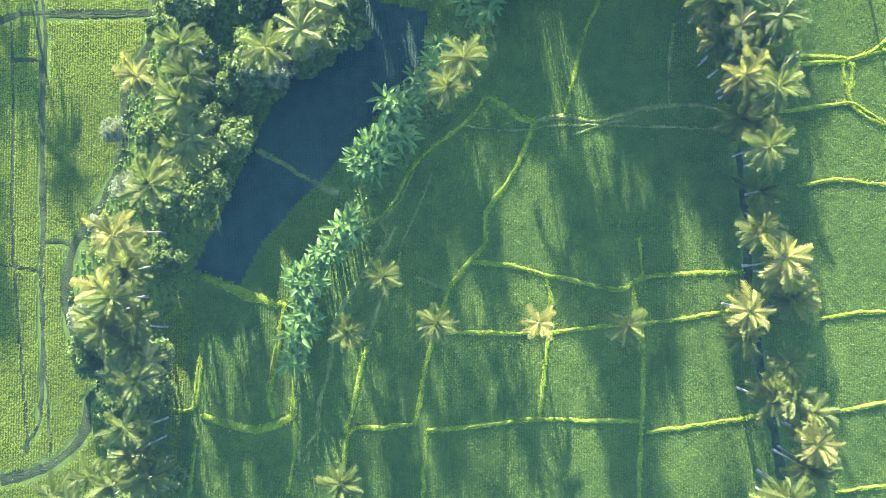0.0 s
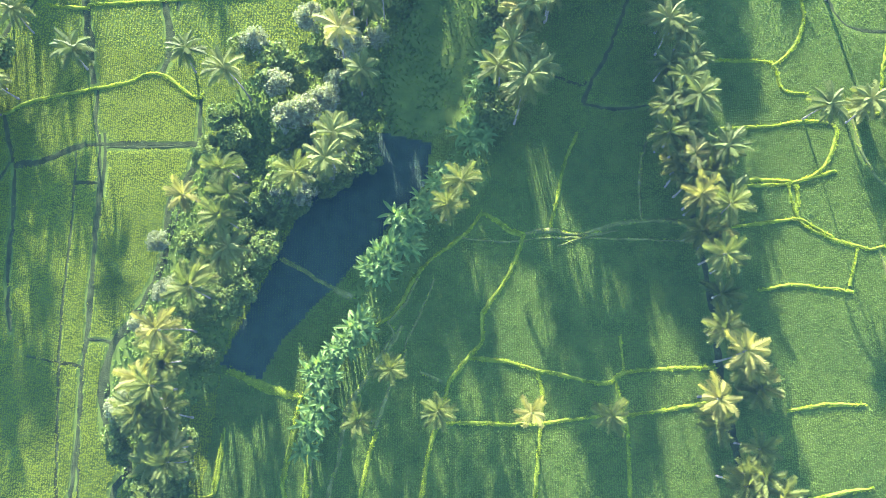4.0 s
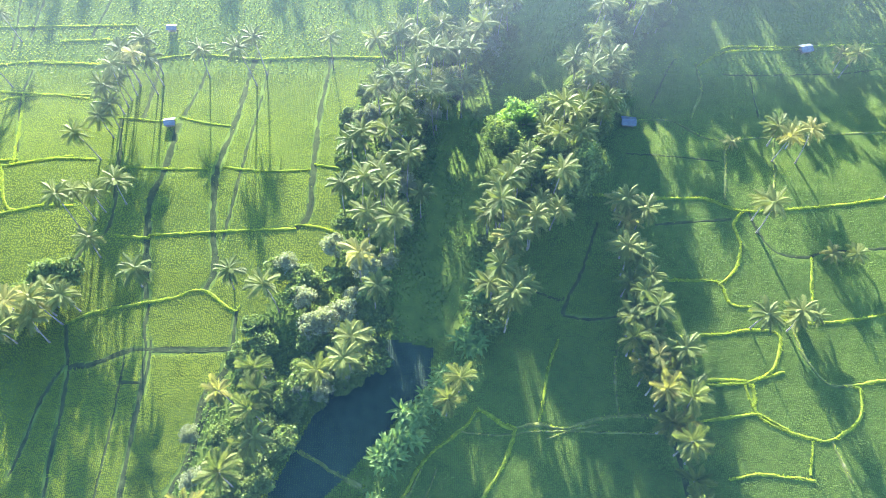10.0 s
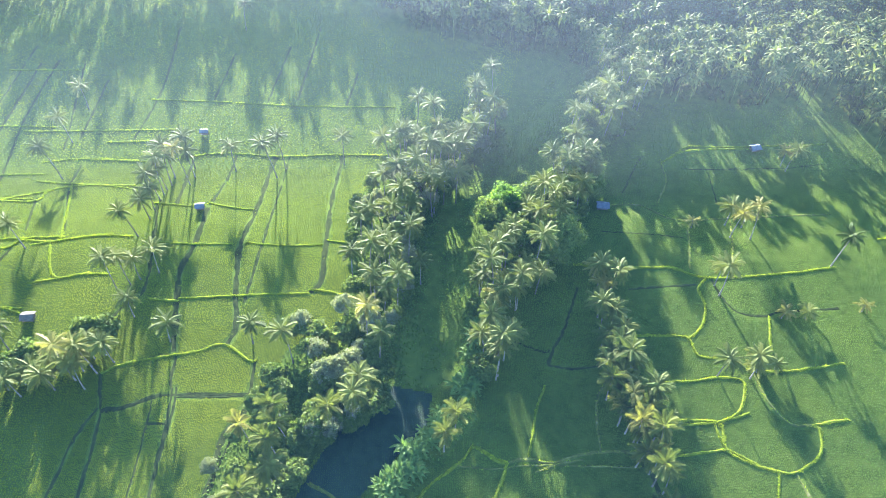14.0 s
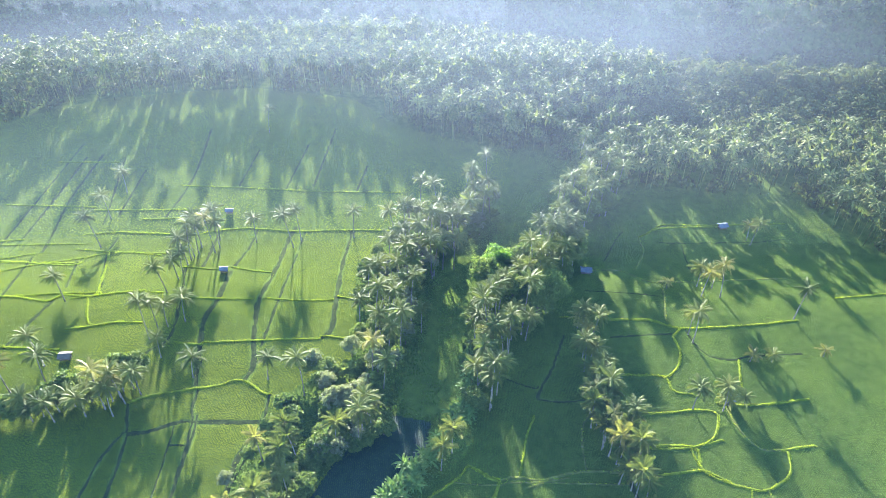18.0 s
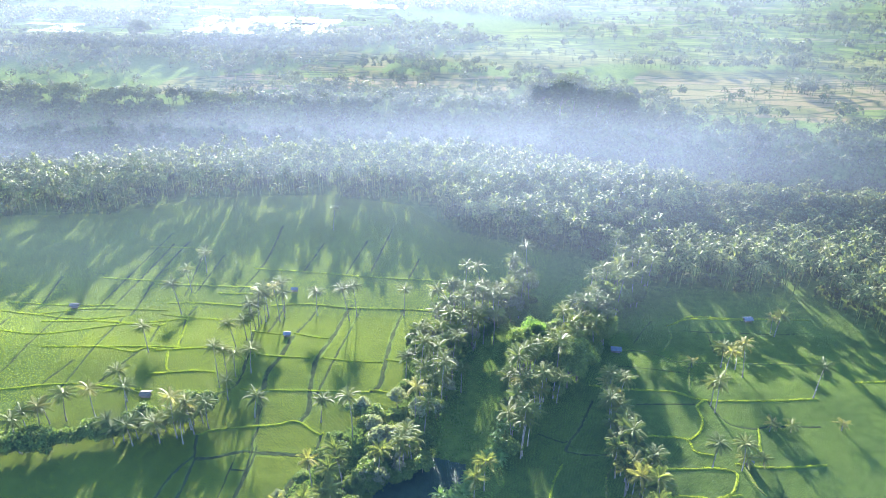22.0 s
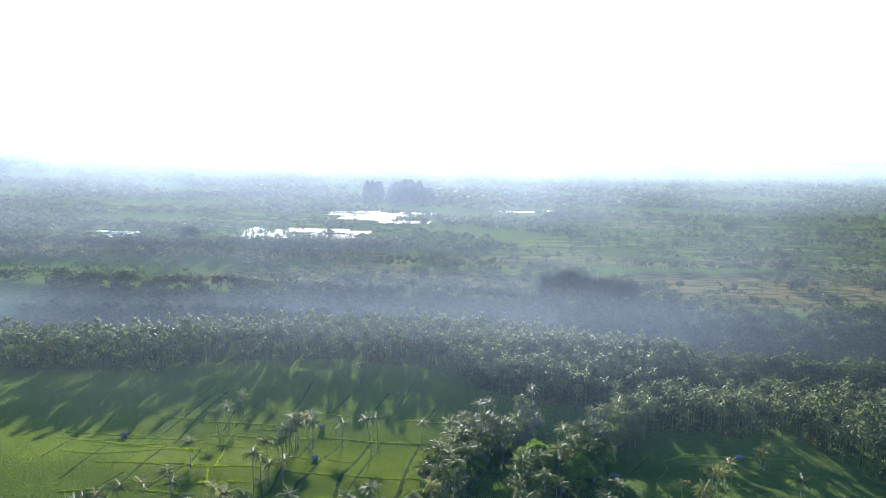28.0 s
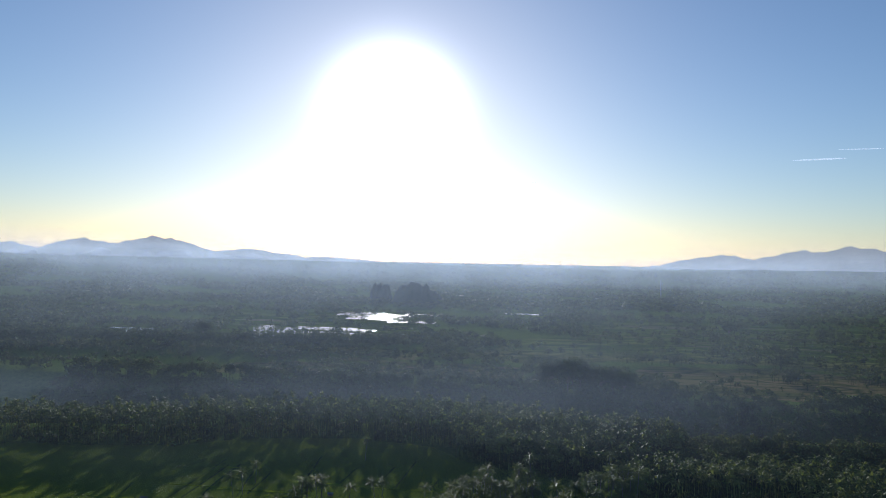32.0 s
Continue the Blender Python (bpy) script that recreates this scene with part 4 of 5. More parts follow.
def frond(length, droop, tilt, pairs, r):
    """One feather leaf along +x from the origin: a midrib and hanging leaflets, as vertices and triangles."""
    k = np.linspace(0, 1, 9)
    ang = tilt - droop * k ** 1.3
    step = length / 8
    x = np.concatenate([[0], np.cumsum(np.cos(ang[:-1]) * step)])
    z = np.concatenate([[0], np.cumsum(np.sin(ang[:-1]) * step)])
    verts, faces = [], []
    for i in range(8):
        w = 0.07 * (1 - i / 9)
        b = len(verts)
        verts += [(x[i], -w, z[i]), (x[i], w, z[i]), (x[i + 1], 0, z[i + 1])]
        faces.append((b, b + 1, b + 2))
    for i in range(pairs):
        f = 0.12 + 0.88 * (i + 0.5) / pairs
        px, pz = np.interp(f, k, x), np.interp(f, k, z)
        long = length * 0.22 * (math.sin(math.pi * min(1, f * 0.85 + 0.12)) ** 0.6 + 0.1) * r.uniform(0.85, 1.15)
        wide = length / pairs * 0.72
        for s in (-1, 1):
            sweep, hang = r.uniform(0.4, 0.65), r.uniform(0.15, 0.6)
            b = len(verts)
            tip = (px + long * sweep, s * long * 0.8, pz - long * hang)
            verts += [(px - wide, 0, pz), (px + wide, 0, pz + 0.02), tip]
            faces.append((b, b + 1, b + 2))
    return np.array(verts), np.array(faces)


def crown_mesh(name, seed, fronds, length, pairs, mat):
    r = np.random.default_rng(seed)
    vs, fs, n = [], [], 0
    for i in range(fronds):
        age = (i + 0.5) / fronds
        tilt = radians(80 - 105 * age + r.normal(0, 7))
        v, f = frond(length * r.uniform(0.85, 1.1) * (0.8 + 0.25 * math.sin(age * 3)), radians(r.uniform(45, 95)), tilt, pairs, r)
        turn = i * 2.399 + r.normal(0, 0.25)
        roll = r.normal(0, 0.25)
        v = v @ np.array([[1, 0, 0], [0, math.cos(roll), math.sin(roll)], [0, -math.sin(roll), math.cos(roll)]])
        v = v @ np.array([[math.cos(turn), math.sin(turn), 0], [-math.sin(turn), math.cos(turn), 0], [0, 0, 1]])
        vs.append(v)
        fs.append(f + n)
        n += len(v)
    me = bpy.data.meshes.new(name)
    me.from_pydata(np.vstack(vs).tolist(), [], np.vstack(fs).tolist())
    me.materials.append(mat)
    return me


def trunk_mesh(seed, height, thick, bow):
    r = np.random.default_rng(seed)
    bm = bmesh.new()
    rings = []
    for i in range(9):
        k = i / 8
        rad = thick * (1.35 - 0.5 * min(1, k * 5) - 0.25 * k) * r.uniform(0.95, 1.05)
        c = Vector((bow * k * k, 0, height * k - 0.25))
        rings.append([bm.verts.new(c + Vector((rad * math.cos(a * math.pi / 3.5), rad * math.sin(a * math.pi / 3.5), 0))) for a in range(7)])
    for a, b in zip(rings, rings[1:]):
        for i in range(7):
            bm.faces.new((a[i], a[(i + 1) % 7], b[(i + 1) % 7], b[i]))
    bm.faces.new(rings[-1])
    return bm


def nut_bunch(seed):
    r = np.random.default_rng(seed)
    bm = bmesh.new()
    for i in range(9):
        m = Matrix.Translation((0.45 * math.cos(i * 0.75), 0.45 * math.sin(i * 0.75), -0.35 - 0.3 * r.random())) @ Matrix.Diagonal((1, 1, 1.2, 1))
        bmesh.ops.create_icosphere(bm, subdivisions=1, radius=0.17, matrix=m)
    return bm


NUT = rough_material("coconut_husk", [(0.2, (0.12, 0.16, 0.03)), (0.8, (0.35, 0.3, 0.08))], 2.0, 9.0, 0.1, 0.5)
CROWNS = [crown_mesh("crown", s, 25, 4.2, 24, PALM) for s in (1, 2, 3)] + [crown_mesh("crown", 4, 17, 4.2, 20, PALM_DRY)]
palm_kinds = {}


FRONDS = {}


def frond_mesh(dry, step):
    """A leaf of a given age, 0 upright to 4 hanging."""
    if (dry, step) not in FRONDS:
        v, f = frond(4.2 * (0.82 + 0.22 * math.sin(step * 0.75)), radians(55 + 9 * step), 0.0, 26, np.random.default_rng(60 + step + 10 * dry))
        me = bpy.data.meshes.new("frond")
        me.from_pydata(v.tolist(), [], f.tolist())
        me.materials.append(PALM_DRY if dry else PALM)
        FRONDS[(dry, step)] = me
    return FRONDS[(dry, step)]


def open_crown(base, bow, tall, dry, seed):
    """A crown whose leaves are parts of their own, spiralling from upright to hanging."""
    r = np.random.default_rng(seed)
    count = 19 if dry else 23
    bm = bmesh.new()
    limb(bm, (0, 0, -0.5), (0, 0, 0.5), 0.2, 0.05, 7)
    part("crown_shaft", bm, BARK, base).location = (bow, 0, tall - 0.2)
    for i in range(count):
        age = (i + 0.5) / count
        ob = new("frond", frond_mesh(dry, int(age * 4.99)))
        ob.parent = base
        ob.rotation_euler = Euler((float(r.normal(0, 0.3)), -radians(78 - 105 * age + float(r.normal(0, 8))), i * 2.399 + float(r.normal(0, 0.25))))
        ob.location = (bow, 0, tall - 0.1 * age)
        ob.scale = [float(r.uniform(0.85, 1.1))] * 3


def palm(x, y, height, yellow=False, size=1.0, close=False):
    """A coconut palm with its foot at x, y."""
    if inside(x, y, GULLY_FLOOR):
        return
    kind = (int(round(height / 2.0)), int(rng.integers(0, 3)) if not yellow else 3, close)
    z = float(land(x, y))
    turn, scale = float(rng.uniform(0, 360)), float(rng.uniform(0.9, 1.1)) * size
    tall = kind[0] * 2.0
    if kind not in palm_kinds:
        base = new("coconut_palm")
        bow = 0.06 * tall + 0.3
        part("trunk", trunk_mesh(kind[1] + 10 * kind[0], tall, 0.2, bow), BARK, base, "slender grey ringed trunk")
        if close:
            open_crown(base, bow, tall, kind[1] == 3, kind[0] * 7 + kind[1])
        else:
            head = new("crown", CROWNS[kind[1]])
            head.parent = base
            head.location = (bow, 0, tall - 0.3)
            head.rotation_euler = (0, 0.08, kind[1] * 1.3)
        if kind[1] < 2:
            nuts = part("coconut_bunch", nut_bunch(kind[0]), NUT, base, "green and brown coconuts")
            nuts.location = (bow, 0, tall - 0.3)
        tagged(base, "tall coconut palm with yellowing fronds beside the paddies" if kind[1] == 3 else "tall coconut palm with grey trunk and feathery green fronds", "palm tree", "coconut palms")
        base.matrix_basis = pose(x, y, z, 0, 0, turn) @ Matrix.Scale(scale, 4)
        palm_kinds[kind] = base
        return
    src = palm_kinds[kind]
    ob = copy_thing(src, Matrix.Identity(4))
    ob.matrix_basis = pose(x, y, z, float(rng.normal(0, 2.5)), float(rng.normal(0, 2.5)), turn) @ Matrix.Scale(scale, 4)


def palms(spots, height, yellow=0.0, size=1.0, spread=0.18, close=False):
    for x, y in spots:
        palm(x, y, max(3.0, height * float(rng.normal(1, spread))), rng.random() < yellow, size, close)


def extra(poly, count, seed):
    """Further spots inside an outline."""
    r = np.random.default_rng(seed)
    p = np.array(poly)
    spots = []
    while len(spots) < count:
        x, y = r.uniform(p[:, 0].min(), p[:, 0].max()), r.uniform(p[:, 1].min(), p[:, 1].max())
        if inside(x, y, poly) and min([math.hypot(x - u, y - v) for u, v in spots] + [9]) > 2.2:
            spots.append((x, y))
    return spots


def beside(spots, seed, keep=0.6):
    """A second plant next to some of the spots."""
    r = np.random.default_rng(seed)
    return [(x + r.normal(0, 1.0), y + r.normal(0, 3.0)) for x, y in spots if r.random() < keep]


palms(right_row, 11, 0.25, 1.0, close=True)
palms(beside(right_row, 3, 0.9), 10, 0.3, 0.95, close=True)
palms(beside(right_row_far, 4, 1.0), 9, 0.15)
palms(beside(left_belt, 5, 0.35), 11, 0.1)
palms(beside(stream_palms_far, 7, 1.0), 15, 0.1)
palms(beside(belt_right, 8, 1.0), 16)
palms(beside(belt_left_end, 9, 1.0), 16)
palms(beside(grove, 10, 1.0), 16)
palms(right_row_far, 10, 0.15)
palms(bund_palms, 7, 0.5, 0.85, close=True)
palms(stream_palms, 12, 0.5, close=True)
palms(stream_palms_far, 16.5, 0.15)
palms(left_belt, 12, 0.2, 1.0, close=True)
palms(left_belt_far, 15, 0.05)
palms(grove, 17)
palms(field_palms, 9, 0.1)
palms(left_row, 12, 0.05)
palms(far_row, 13, 0.12)
palms(far_field, 11, 0.1)
palms(belt_right, 18)
palms(belt_left_end, 17, 0.05)
palms(low_left, 7)
palms(small_palms, 4, 0.6, 0.75)

# ---- broad-leaved trees, shrubs, bananas ----


def leaf_cloud(seed, lumps, per, spread, leaf):
    """Leaves in uneven clumps round the lump centres, as one mesh of small bent triangles."""
    r = np.random.default_rng(seed)
    vs = []
    for cx, cy, cz, rad in lumps:
        d = r.normal(0, 1, (per, 3))
        d /= np.linalg.norm(d, axis=1)[:, None]
        c = np.array((cx, cy, cz)) + d * (rad * r.uniform(0.3, 1.25, per) ** 0.7)[:, None] * np.array((1, 1, 0.8))
        u = r.normal(0, 1, (per, 3))
        u /= np.linalg.norm(u, axis=1)[:, None]
        w = np.cross(u, d + r.normal(0, 0.5, d.shape))
        w /= np.maximum(np.linalg.norm(w, axis=1), 1e-6)[:, None]
        s = leaf * r.uniform(0.6, 1.4, per)[:, None]
        vs.append(np.stack([c - u * s * 0.5, c + w * s * 0.8, c + u * s * 0.5, c - w * s * 0.8], 1))
    v = np.concatenate(vs).reshape(-1, 3)
    k = np.arange(0, len(v), 4)
    return v, np.stack([k, k + 1, k + 2, k + 3], 1)


def tree(name, seed, height, radius, lumps, per, leaf, mat, label, category, group):
    """A tapered trunk, limbs and a crown of leaf clumps."""
    r = np.random.default_rng(seed)
    base = new(name)
    bm = bmesh.new()
    fork = height * 0.4
    limb(bm, (0, 0, -0.3), (0.1, 0, fork), 0.035 * height * 0.6, 0.02 * height * 0.6, 8)
    balls = []
    for i in range(lumps):
        a, k = i * 2.399 + r.normal(0, 0.3), math.sqrt((i + 0.5) / lumps)
        c = (radius * 0.75 * k * math.cos(a), radius * 0.75 * k * math.sin(a), height * (0.6 + 0.28 * (1 - k * k)) + r.normal(0, 0.07 * height))
        balls.append((*c, radius * r.uniform(0.17, 0.36)))
        if i % 2 == 0:
            limb(bm, (0.1, 0, fork * r.uniform(0.7, 1)), c, 0.012 * height * 0.6, 0.004 * height)
    part("trunk", bm, WOOD, base, "forked brown trunk and limbs")
    v, f = leaf_cloud(seed, balls, per, 1.0, leaf)
    mesh_object("crown", v, f, mat, base)
    return tagged(base, label, category, group)


def scatter(make, spots, low=0.8, high=1.2):
    """Puts copies of the given things at the spots."""
    for i, (x, y) in enumerate(p for p in spots if not inside(*p, GULLY_BRUSH)):
        src = make[i % len(make)]
        m = pose(x, y, float(land(x, y)), 0, 0, float(rng.uniform(0, 360))) @ Matrix.Scale(float(rng.uniform(low, high)), 4)
        if "used" in src:
            copy_thing(src, Matrix.Identity(4)).matrix_basis = m
        else:
            src.matrix_basis = m
            src["used"] = 1


bigs = [tree("broadleaf_tree", 20 + i, 14, 6.0, 34, 260, 0.38, BROAD, "large round broad-leaved tree with dense green crown", "tree", "trees along the stream") for i in range(2)]
fresh = [tree("broadleaf_tree", 24, 14, 6.0, 34, 260, 0.38, FRESH, "round broad-leaved tree with a bright fresh green crown", "tree", "trees along the stream")]
scatter(fresh, round_trees[:1], 1.1, 1.2)
scatter(bigs, round_trees[1:], 0.95, 1.2)
bigs_far = [(-422, 717), (331, 1445), (420, 1900), (340, 985), (640, 2200)]
spreading = [tree("broadleaf_tree", 27 + i, 14, 8.0, 34, 200, 0.5, FAR_LEAF, "huge dark broad-leaved tree with a wide flat crown", "tree", "trees beyond the valley") for i in range(2)]
scatter(spreading, bigs_far, 1.5, 2.0)
scatter(spreading, [(36, 444), (52, 436), (64, 450), (80, 434), (92, 446), (58, 462), (100, 426)], 0.95, 2.0)
pales = [tree("pale_tree", 30 + i, 8, 3.4, 24, 130, 0.27, PALE, "pale grey-green tree with a thin feathery crown", "tree", "trees along the stream") for i in range(2)]
scatter(pales, pale_trees, 0.7, 1.1)
scatter(pales, pale_shrubs, 0.5, 0.7)
bushes = [tree("shrub", 40 + i, 4, 2.6, 19, 140, 0.28, BROAD, "dense dark green broad-leaved shrub", "shrub", "shrubs in the tree belts") for i in range(3)]
hedge = [(-144.5, 33.5), (-135.4, 35.5), (-123.9, 39.7), (-112.3, 44.3), (-102.2, 49.4), (-93.1, 53.5), (-88.9, 56.7)]
hedge_palms = [(-133.7, 44.7), (-129.2, 50.6), (-134.7, 40.6), (-134.8, 35.5), (-119.7, 51.5), (-111.5, 55.1), (-88.6, 50.1), (-133.6, 48.8)]
line = spline(hedge, 2.4)
scatter(bushes, [(x + float(rng.normal(0, 1.0)), y + float(rng.normal(0, 1.9))) for x, y in line], 0.7, 2.0)
line = spline(hedge, 1.7)
scatter(bushes, [(x + float(rng.normal(0, 0.5)), y + float(rng.normal(0, 0.9))) for x, y in line], 0.55, 1.1)
palms(hedge_palms, 10, 0.4)
scatter(bushes, left_shrubs, 0.8, 1.3)
scatter(bushes, mid_shrubs, 0.9, 1.6)
scatter(bushes, extra(belt_a, 45, 12), 0.6, 1.3)
scatter(pales, extra(belt_a, 9, 16), 0.5, 0.85)
scatter(pales, extra(belt_b, 18, 17), 0.7, 1.2)
scatter(bigs, beside(belt_right, 21, 0.7), 0.7, 1.0)
scatter(bigs, beside(grove, 22, 0.5), 0.7, 0.95)
scatter(pales, beside(belt_left_end, 23, 0.5), 1.0, 1.4)
scatter(bushes, extra(belt_b, 45, 13), 0.7, 1.6)
for spots in (belt_right, grove, belt_left_end):
    scatter(bushes, beside(spots, 14, 0.9), 1.2, 2.2)
scatter(bushes, beside(stream_palms_far, 14, 0.5), 0.9, 1.6)


def banana_leaf(length, width, tilt, droop):
    k = np.linspace(0, 1, 6)
    ang = tilt - droop * k
    x = np.concatenate([[0], np.cumsum(np.cos(ang[:-1]) * length / 5)])
    z = np.concatenate([[0], np.cumsum(np.sin(ang[:-1]) * length / 5)])
    w = width * np.array([0.12, 0.75, 1.0, 0.95, 0.7, 0.08])
    verts, faces = [], []
    for i in range(6):
        verts += [(x[i], -w[i], z[i] + w[i] * 0.35), (x[i], 0, z[i]), (x[i], w[i], z[i] + w[i] * 0.35)]
    for i in range(5):
        b = i * 3
        faces += [(b, b + 1, b + 4, b + 3), (b + 1, b + 2, b + 5, b + 4)]
    return np.array(verts), faces


def banana(seed):
    r = np.random.default_rng(seed)
    base = new("banana_plant")
    bm = bmesh.new()
    for s in range(3):
        sx, sy = 0.7 * math.cos(s * 2.1 + seed), 0.7 * math.sin(s * 2.1 + seed)
        limb(bm, (sx, sy, -0.2), (sx * 1.2, sy * 1.2, 2.3), 0.17, 0.1, 7)
        for i in range(10):
            v, f = banana_leaf(2.7 * r.uniform(0.75, 1.15), 0.28, radians(r.uniform(15, 75)), radians(r.uniform(50, 110)))
            t = i * 0.8 + r.normal(0, 0.2)
            v = v @ np.array([[math.cos(t), math.sin(t), 0], [-math.sin(t), math.cos(t), 0], [0, 0, 1]]) + (sx * 1.2, sy * 1.2, 2.2)
            me = bpy.data.meshes.new("leaf")
            me.from_pydata(v.tolist(), [], f)
            me.materials.append(BANANA)
            leafob = new("leaf", me)
            leafob.parent = base
    part("stem", bm, BANANA, base, "thick green banana stems")
    return tagged(base, "clump of banana plants with broad arching green leaves", "banana plant", "banana plants along the stream")


clumps = [banana(50 + i) for i in range(3)]
scatter(clumps, bananas, 0.8, 1.25)
scatter(clumps, bananas_far, 0.8, 1.25)

# ---- field huts ----


def hut(x, y, turn, w, d, roof_mat, label):
    base = new("field_hut")
    for sx in (-1, 1):
        for sy in (-1, 1):
            bm = bmesh.new()
            limb(bm, (sx * w * 0.42, sy * d * 0.4, -0.2), (sx * w * 0.42, sy * d * 0.4, 2.0), 0.07, 0.06, 6)
            part("post", bm, WOOD, base)
    bm = bmesh.new()
    bmesh.ops.create_cube(bm, size=1, matrix=Matrix.Translation((0, 0, 0.6)) @ Matrix.Diagonal((w * 0.9, d * 0.85, 0.08, 1)))
    bmesh.ops.bevel(bm, geom=bm.edges[:], offset=0.015, segments=1)
    part("platform", bm, WOOD, base, "raised plank platform")
    for s in (-1, 1):
        bm = bmesh.new()
        cols = 14
        rows = []
        for i in range(cols + 1):
            u = (i / cols - 0.5) * w * 1.15
            wave = 0.03 * (i % 2)
            rows.append([bm.verts.new((u, s * 0.0, 2.75 + wave)), bm.verts.new((u, s * d * 0.62, 1.85 + wave)), bm.verts.new((u, s * d * 0.62, 1.81 + wave)), bm.verts.new((u, 0, 2.71 + wave))])
        for a, b in zip(rows, rows[1:]):
            for i in range(4):
                bm.faces.new((a[i], b[i], b[(i + 1) % 4], a[(i + 1) % 4]))
        part("roof_slope", bm, roof_mat, base)
    bm = bmesh.new()
    bmesh.ops.create_cube(bm, size=1, matrix=Matrix.Translation((0, d * 0.38, 1.25)) @ Matrix.Diagonal((w * 0.8, 0.05, 1.2, 1)))
    bmesh.ops.bevel(bm, geom=bm.edges[:], offset=0.012, segments=1)
    part("back_wall", bm, WOOD, base)
    base.matrix_basis = pose(x, y, float(land(x, y)), 0, 0, turn) @ Matrix.Scale(0.8, 4)
    tagged(base, label, "hut", "field huts")


hut(*huts[0], 8, 3.2, 2.6, TIN, "small open field hut with a pale sheet-metal roof")
hut(*huts[1], -6, 4.4, 3.2, TIN, "field hut with a bluish sheet-metal roof beside the palms")
hut(*huts[2], 10, 4.0, 3.2, TIN, "small open field hut with a pale sheet-metal roof")
hut(*huts_b[0], 4, 4.0, 3.2, THATCH, "field hut with a dark grey thatched roof")
hut(*huts_b[1], 0, 3.4, 2.4, TIN, "small open field hut with a pale sheet-metal roof")
hut(*huts_c[0], 0, 4.0, 3.0, THATCH, "field hut with a dark grey thatched roof")
hut(*hut_d[0], 15, 3.0, 2.6, TIN, "small open field hut with a pale sheet-metal roof")

# ---- woods ----


def palm_head(c, size, q, r):
    """Arching leaves of one palm as narrow folded strips: vertices and triangles."""
    a = np.arange(q) * 2.399 + r.uniform(0, 6)
    up = np.radians(72 - 100 * (np.arange(q) + 0.5) / q + r.normal(0, 8, q))
    ln = size * r.uniform(0.8, 1.12, q)
    out = np.stack([np.cos(a), np.sin(a)], 1)
    side = np.column_stack([-np.sin(a), np.cos(a), np.zeros(q)])
    bend = np.radians(55) + r.normal(0, 0.12, q)
    here, ring = np.repeat(c[None], q, 0), []
    for k, wide in enumerate((0.05, 0.13, 0.1, 0.0)):
        drop = np.column_stack([np.zeros((q, 2)), np.full(q, 0.5)]) * wide * size
        ring += [here + side * wide * size - drop, here, here - side * wide * size - drop]
        ang = up - bend * k * 0.55
        here = here + np.column_stack([out * np.cos(ang)[:, None], np.sin(ang)]) * (ln / 3)[:, None]
    v, i, f = np.concatenate(ring), np.arange(q), []
    for k in range(3):
        p, n = 3 * k * q, 3 * (k + 1) * q
        for s in (0, 1):
            f.append(np.stack([i + p + s * q, i + p + (s + 1) * q, i + n + (s + 1) * q, i + n + s * q], 1))
    f = np.concatenate(f)
    return v, np.concatenate([f[:, :3], f[:, [0, 2, 3]]])


def forest(name, spots, palm_share, tall, label, leaves=60, leaf=1.0, crown=3.2, trunks=True, q=15, mat=FAR_LEAF, even=0.0):
    """Many trees as one mesh: palm heads with thin trunks, and leafy crowns."""
    vs, fs, n = [], [], 0
    r = rng
    for x, y in spots:
        z0, h = float(land(x, y)), tall * float(r.uniform(0.72 + even, 1.18 - even * 0.3))
        if r.random() < palm_share:
            v, f = palm_head(np.array((x, y, z0 + h)), 4.3 * float(r.uniform(0.85, 1.15)), q, r)
        else:
            h *= 0.85
            wide = crown * float(r.uniform(0.65, 1.35))
            d = r.normal(0, 1, (leaves, 3))
            d[:, 2] = np.abs(d[:, 2]) * 1.1 - 0.25
            d /= np.linalg.norm(d, axis=1)[:, None]
            lump = 1 + 0.22 * np.sin(d[:, 0] * 5 + x) * np.sin(d[:, 1] * 5 + y) + r.normal(0, 0.07, leaves)
            c = np.array((x, y, z0 + h - wide * 0.85)) + d * (wide * lump)[:, None] * np.array((1, 1, 0.85))
            d = d + r.normal(0, 0.3, (leaves, 3))
            u = np.cross(d, r.normal(0, 1, (leaves, 3)))
            u /= np.linalg.norm(u, axis=1)[:, None]
            w = np.cross(d, u) * leaf * 1.5
            u = u * leaf
            v = np.stack([c - u - w * 0.4, c + u - w * 0.4, c + w * 0.7], 1).reshape(-1, 3)
            f = np.arange(len(v)).reshape(-1, 3)
        vs.append(v)
        fs.append(f + n)
        n += len(v)
        if trunks:
            lx, ly = r.normal(0, 0.6, 2)
            v = np.array([(x + lx - 0.24, y + ly, z0 - 0.5), (x + lx + 0.24, y + ly, z0 - 0.5), (x + lx, y + ly + 0.2, z0 - 0.5), (x, y, z0 + h)])
            vs.append(v)
            fs.append(np.array([(0, 1, 3), (1, 2, 3), (2, 0, 3)]) + n)
            n += 4
    ob = mesh_object(name, np.vstack(vs), np.vstack(fs), mat)
    return tagged(ob, label, "woodland", kind="stuff")


def spots_in(poly, gap):
    return list(zip(*fill(poly, gap)))


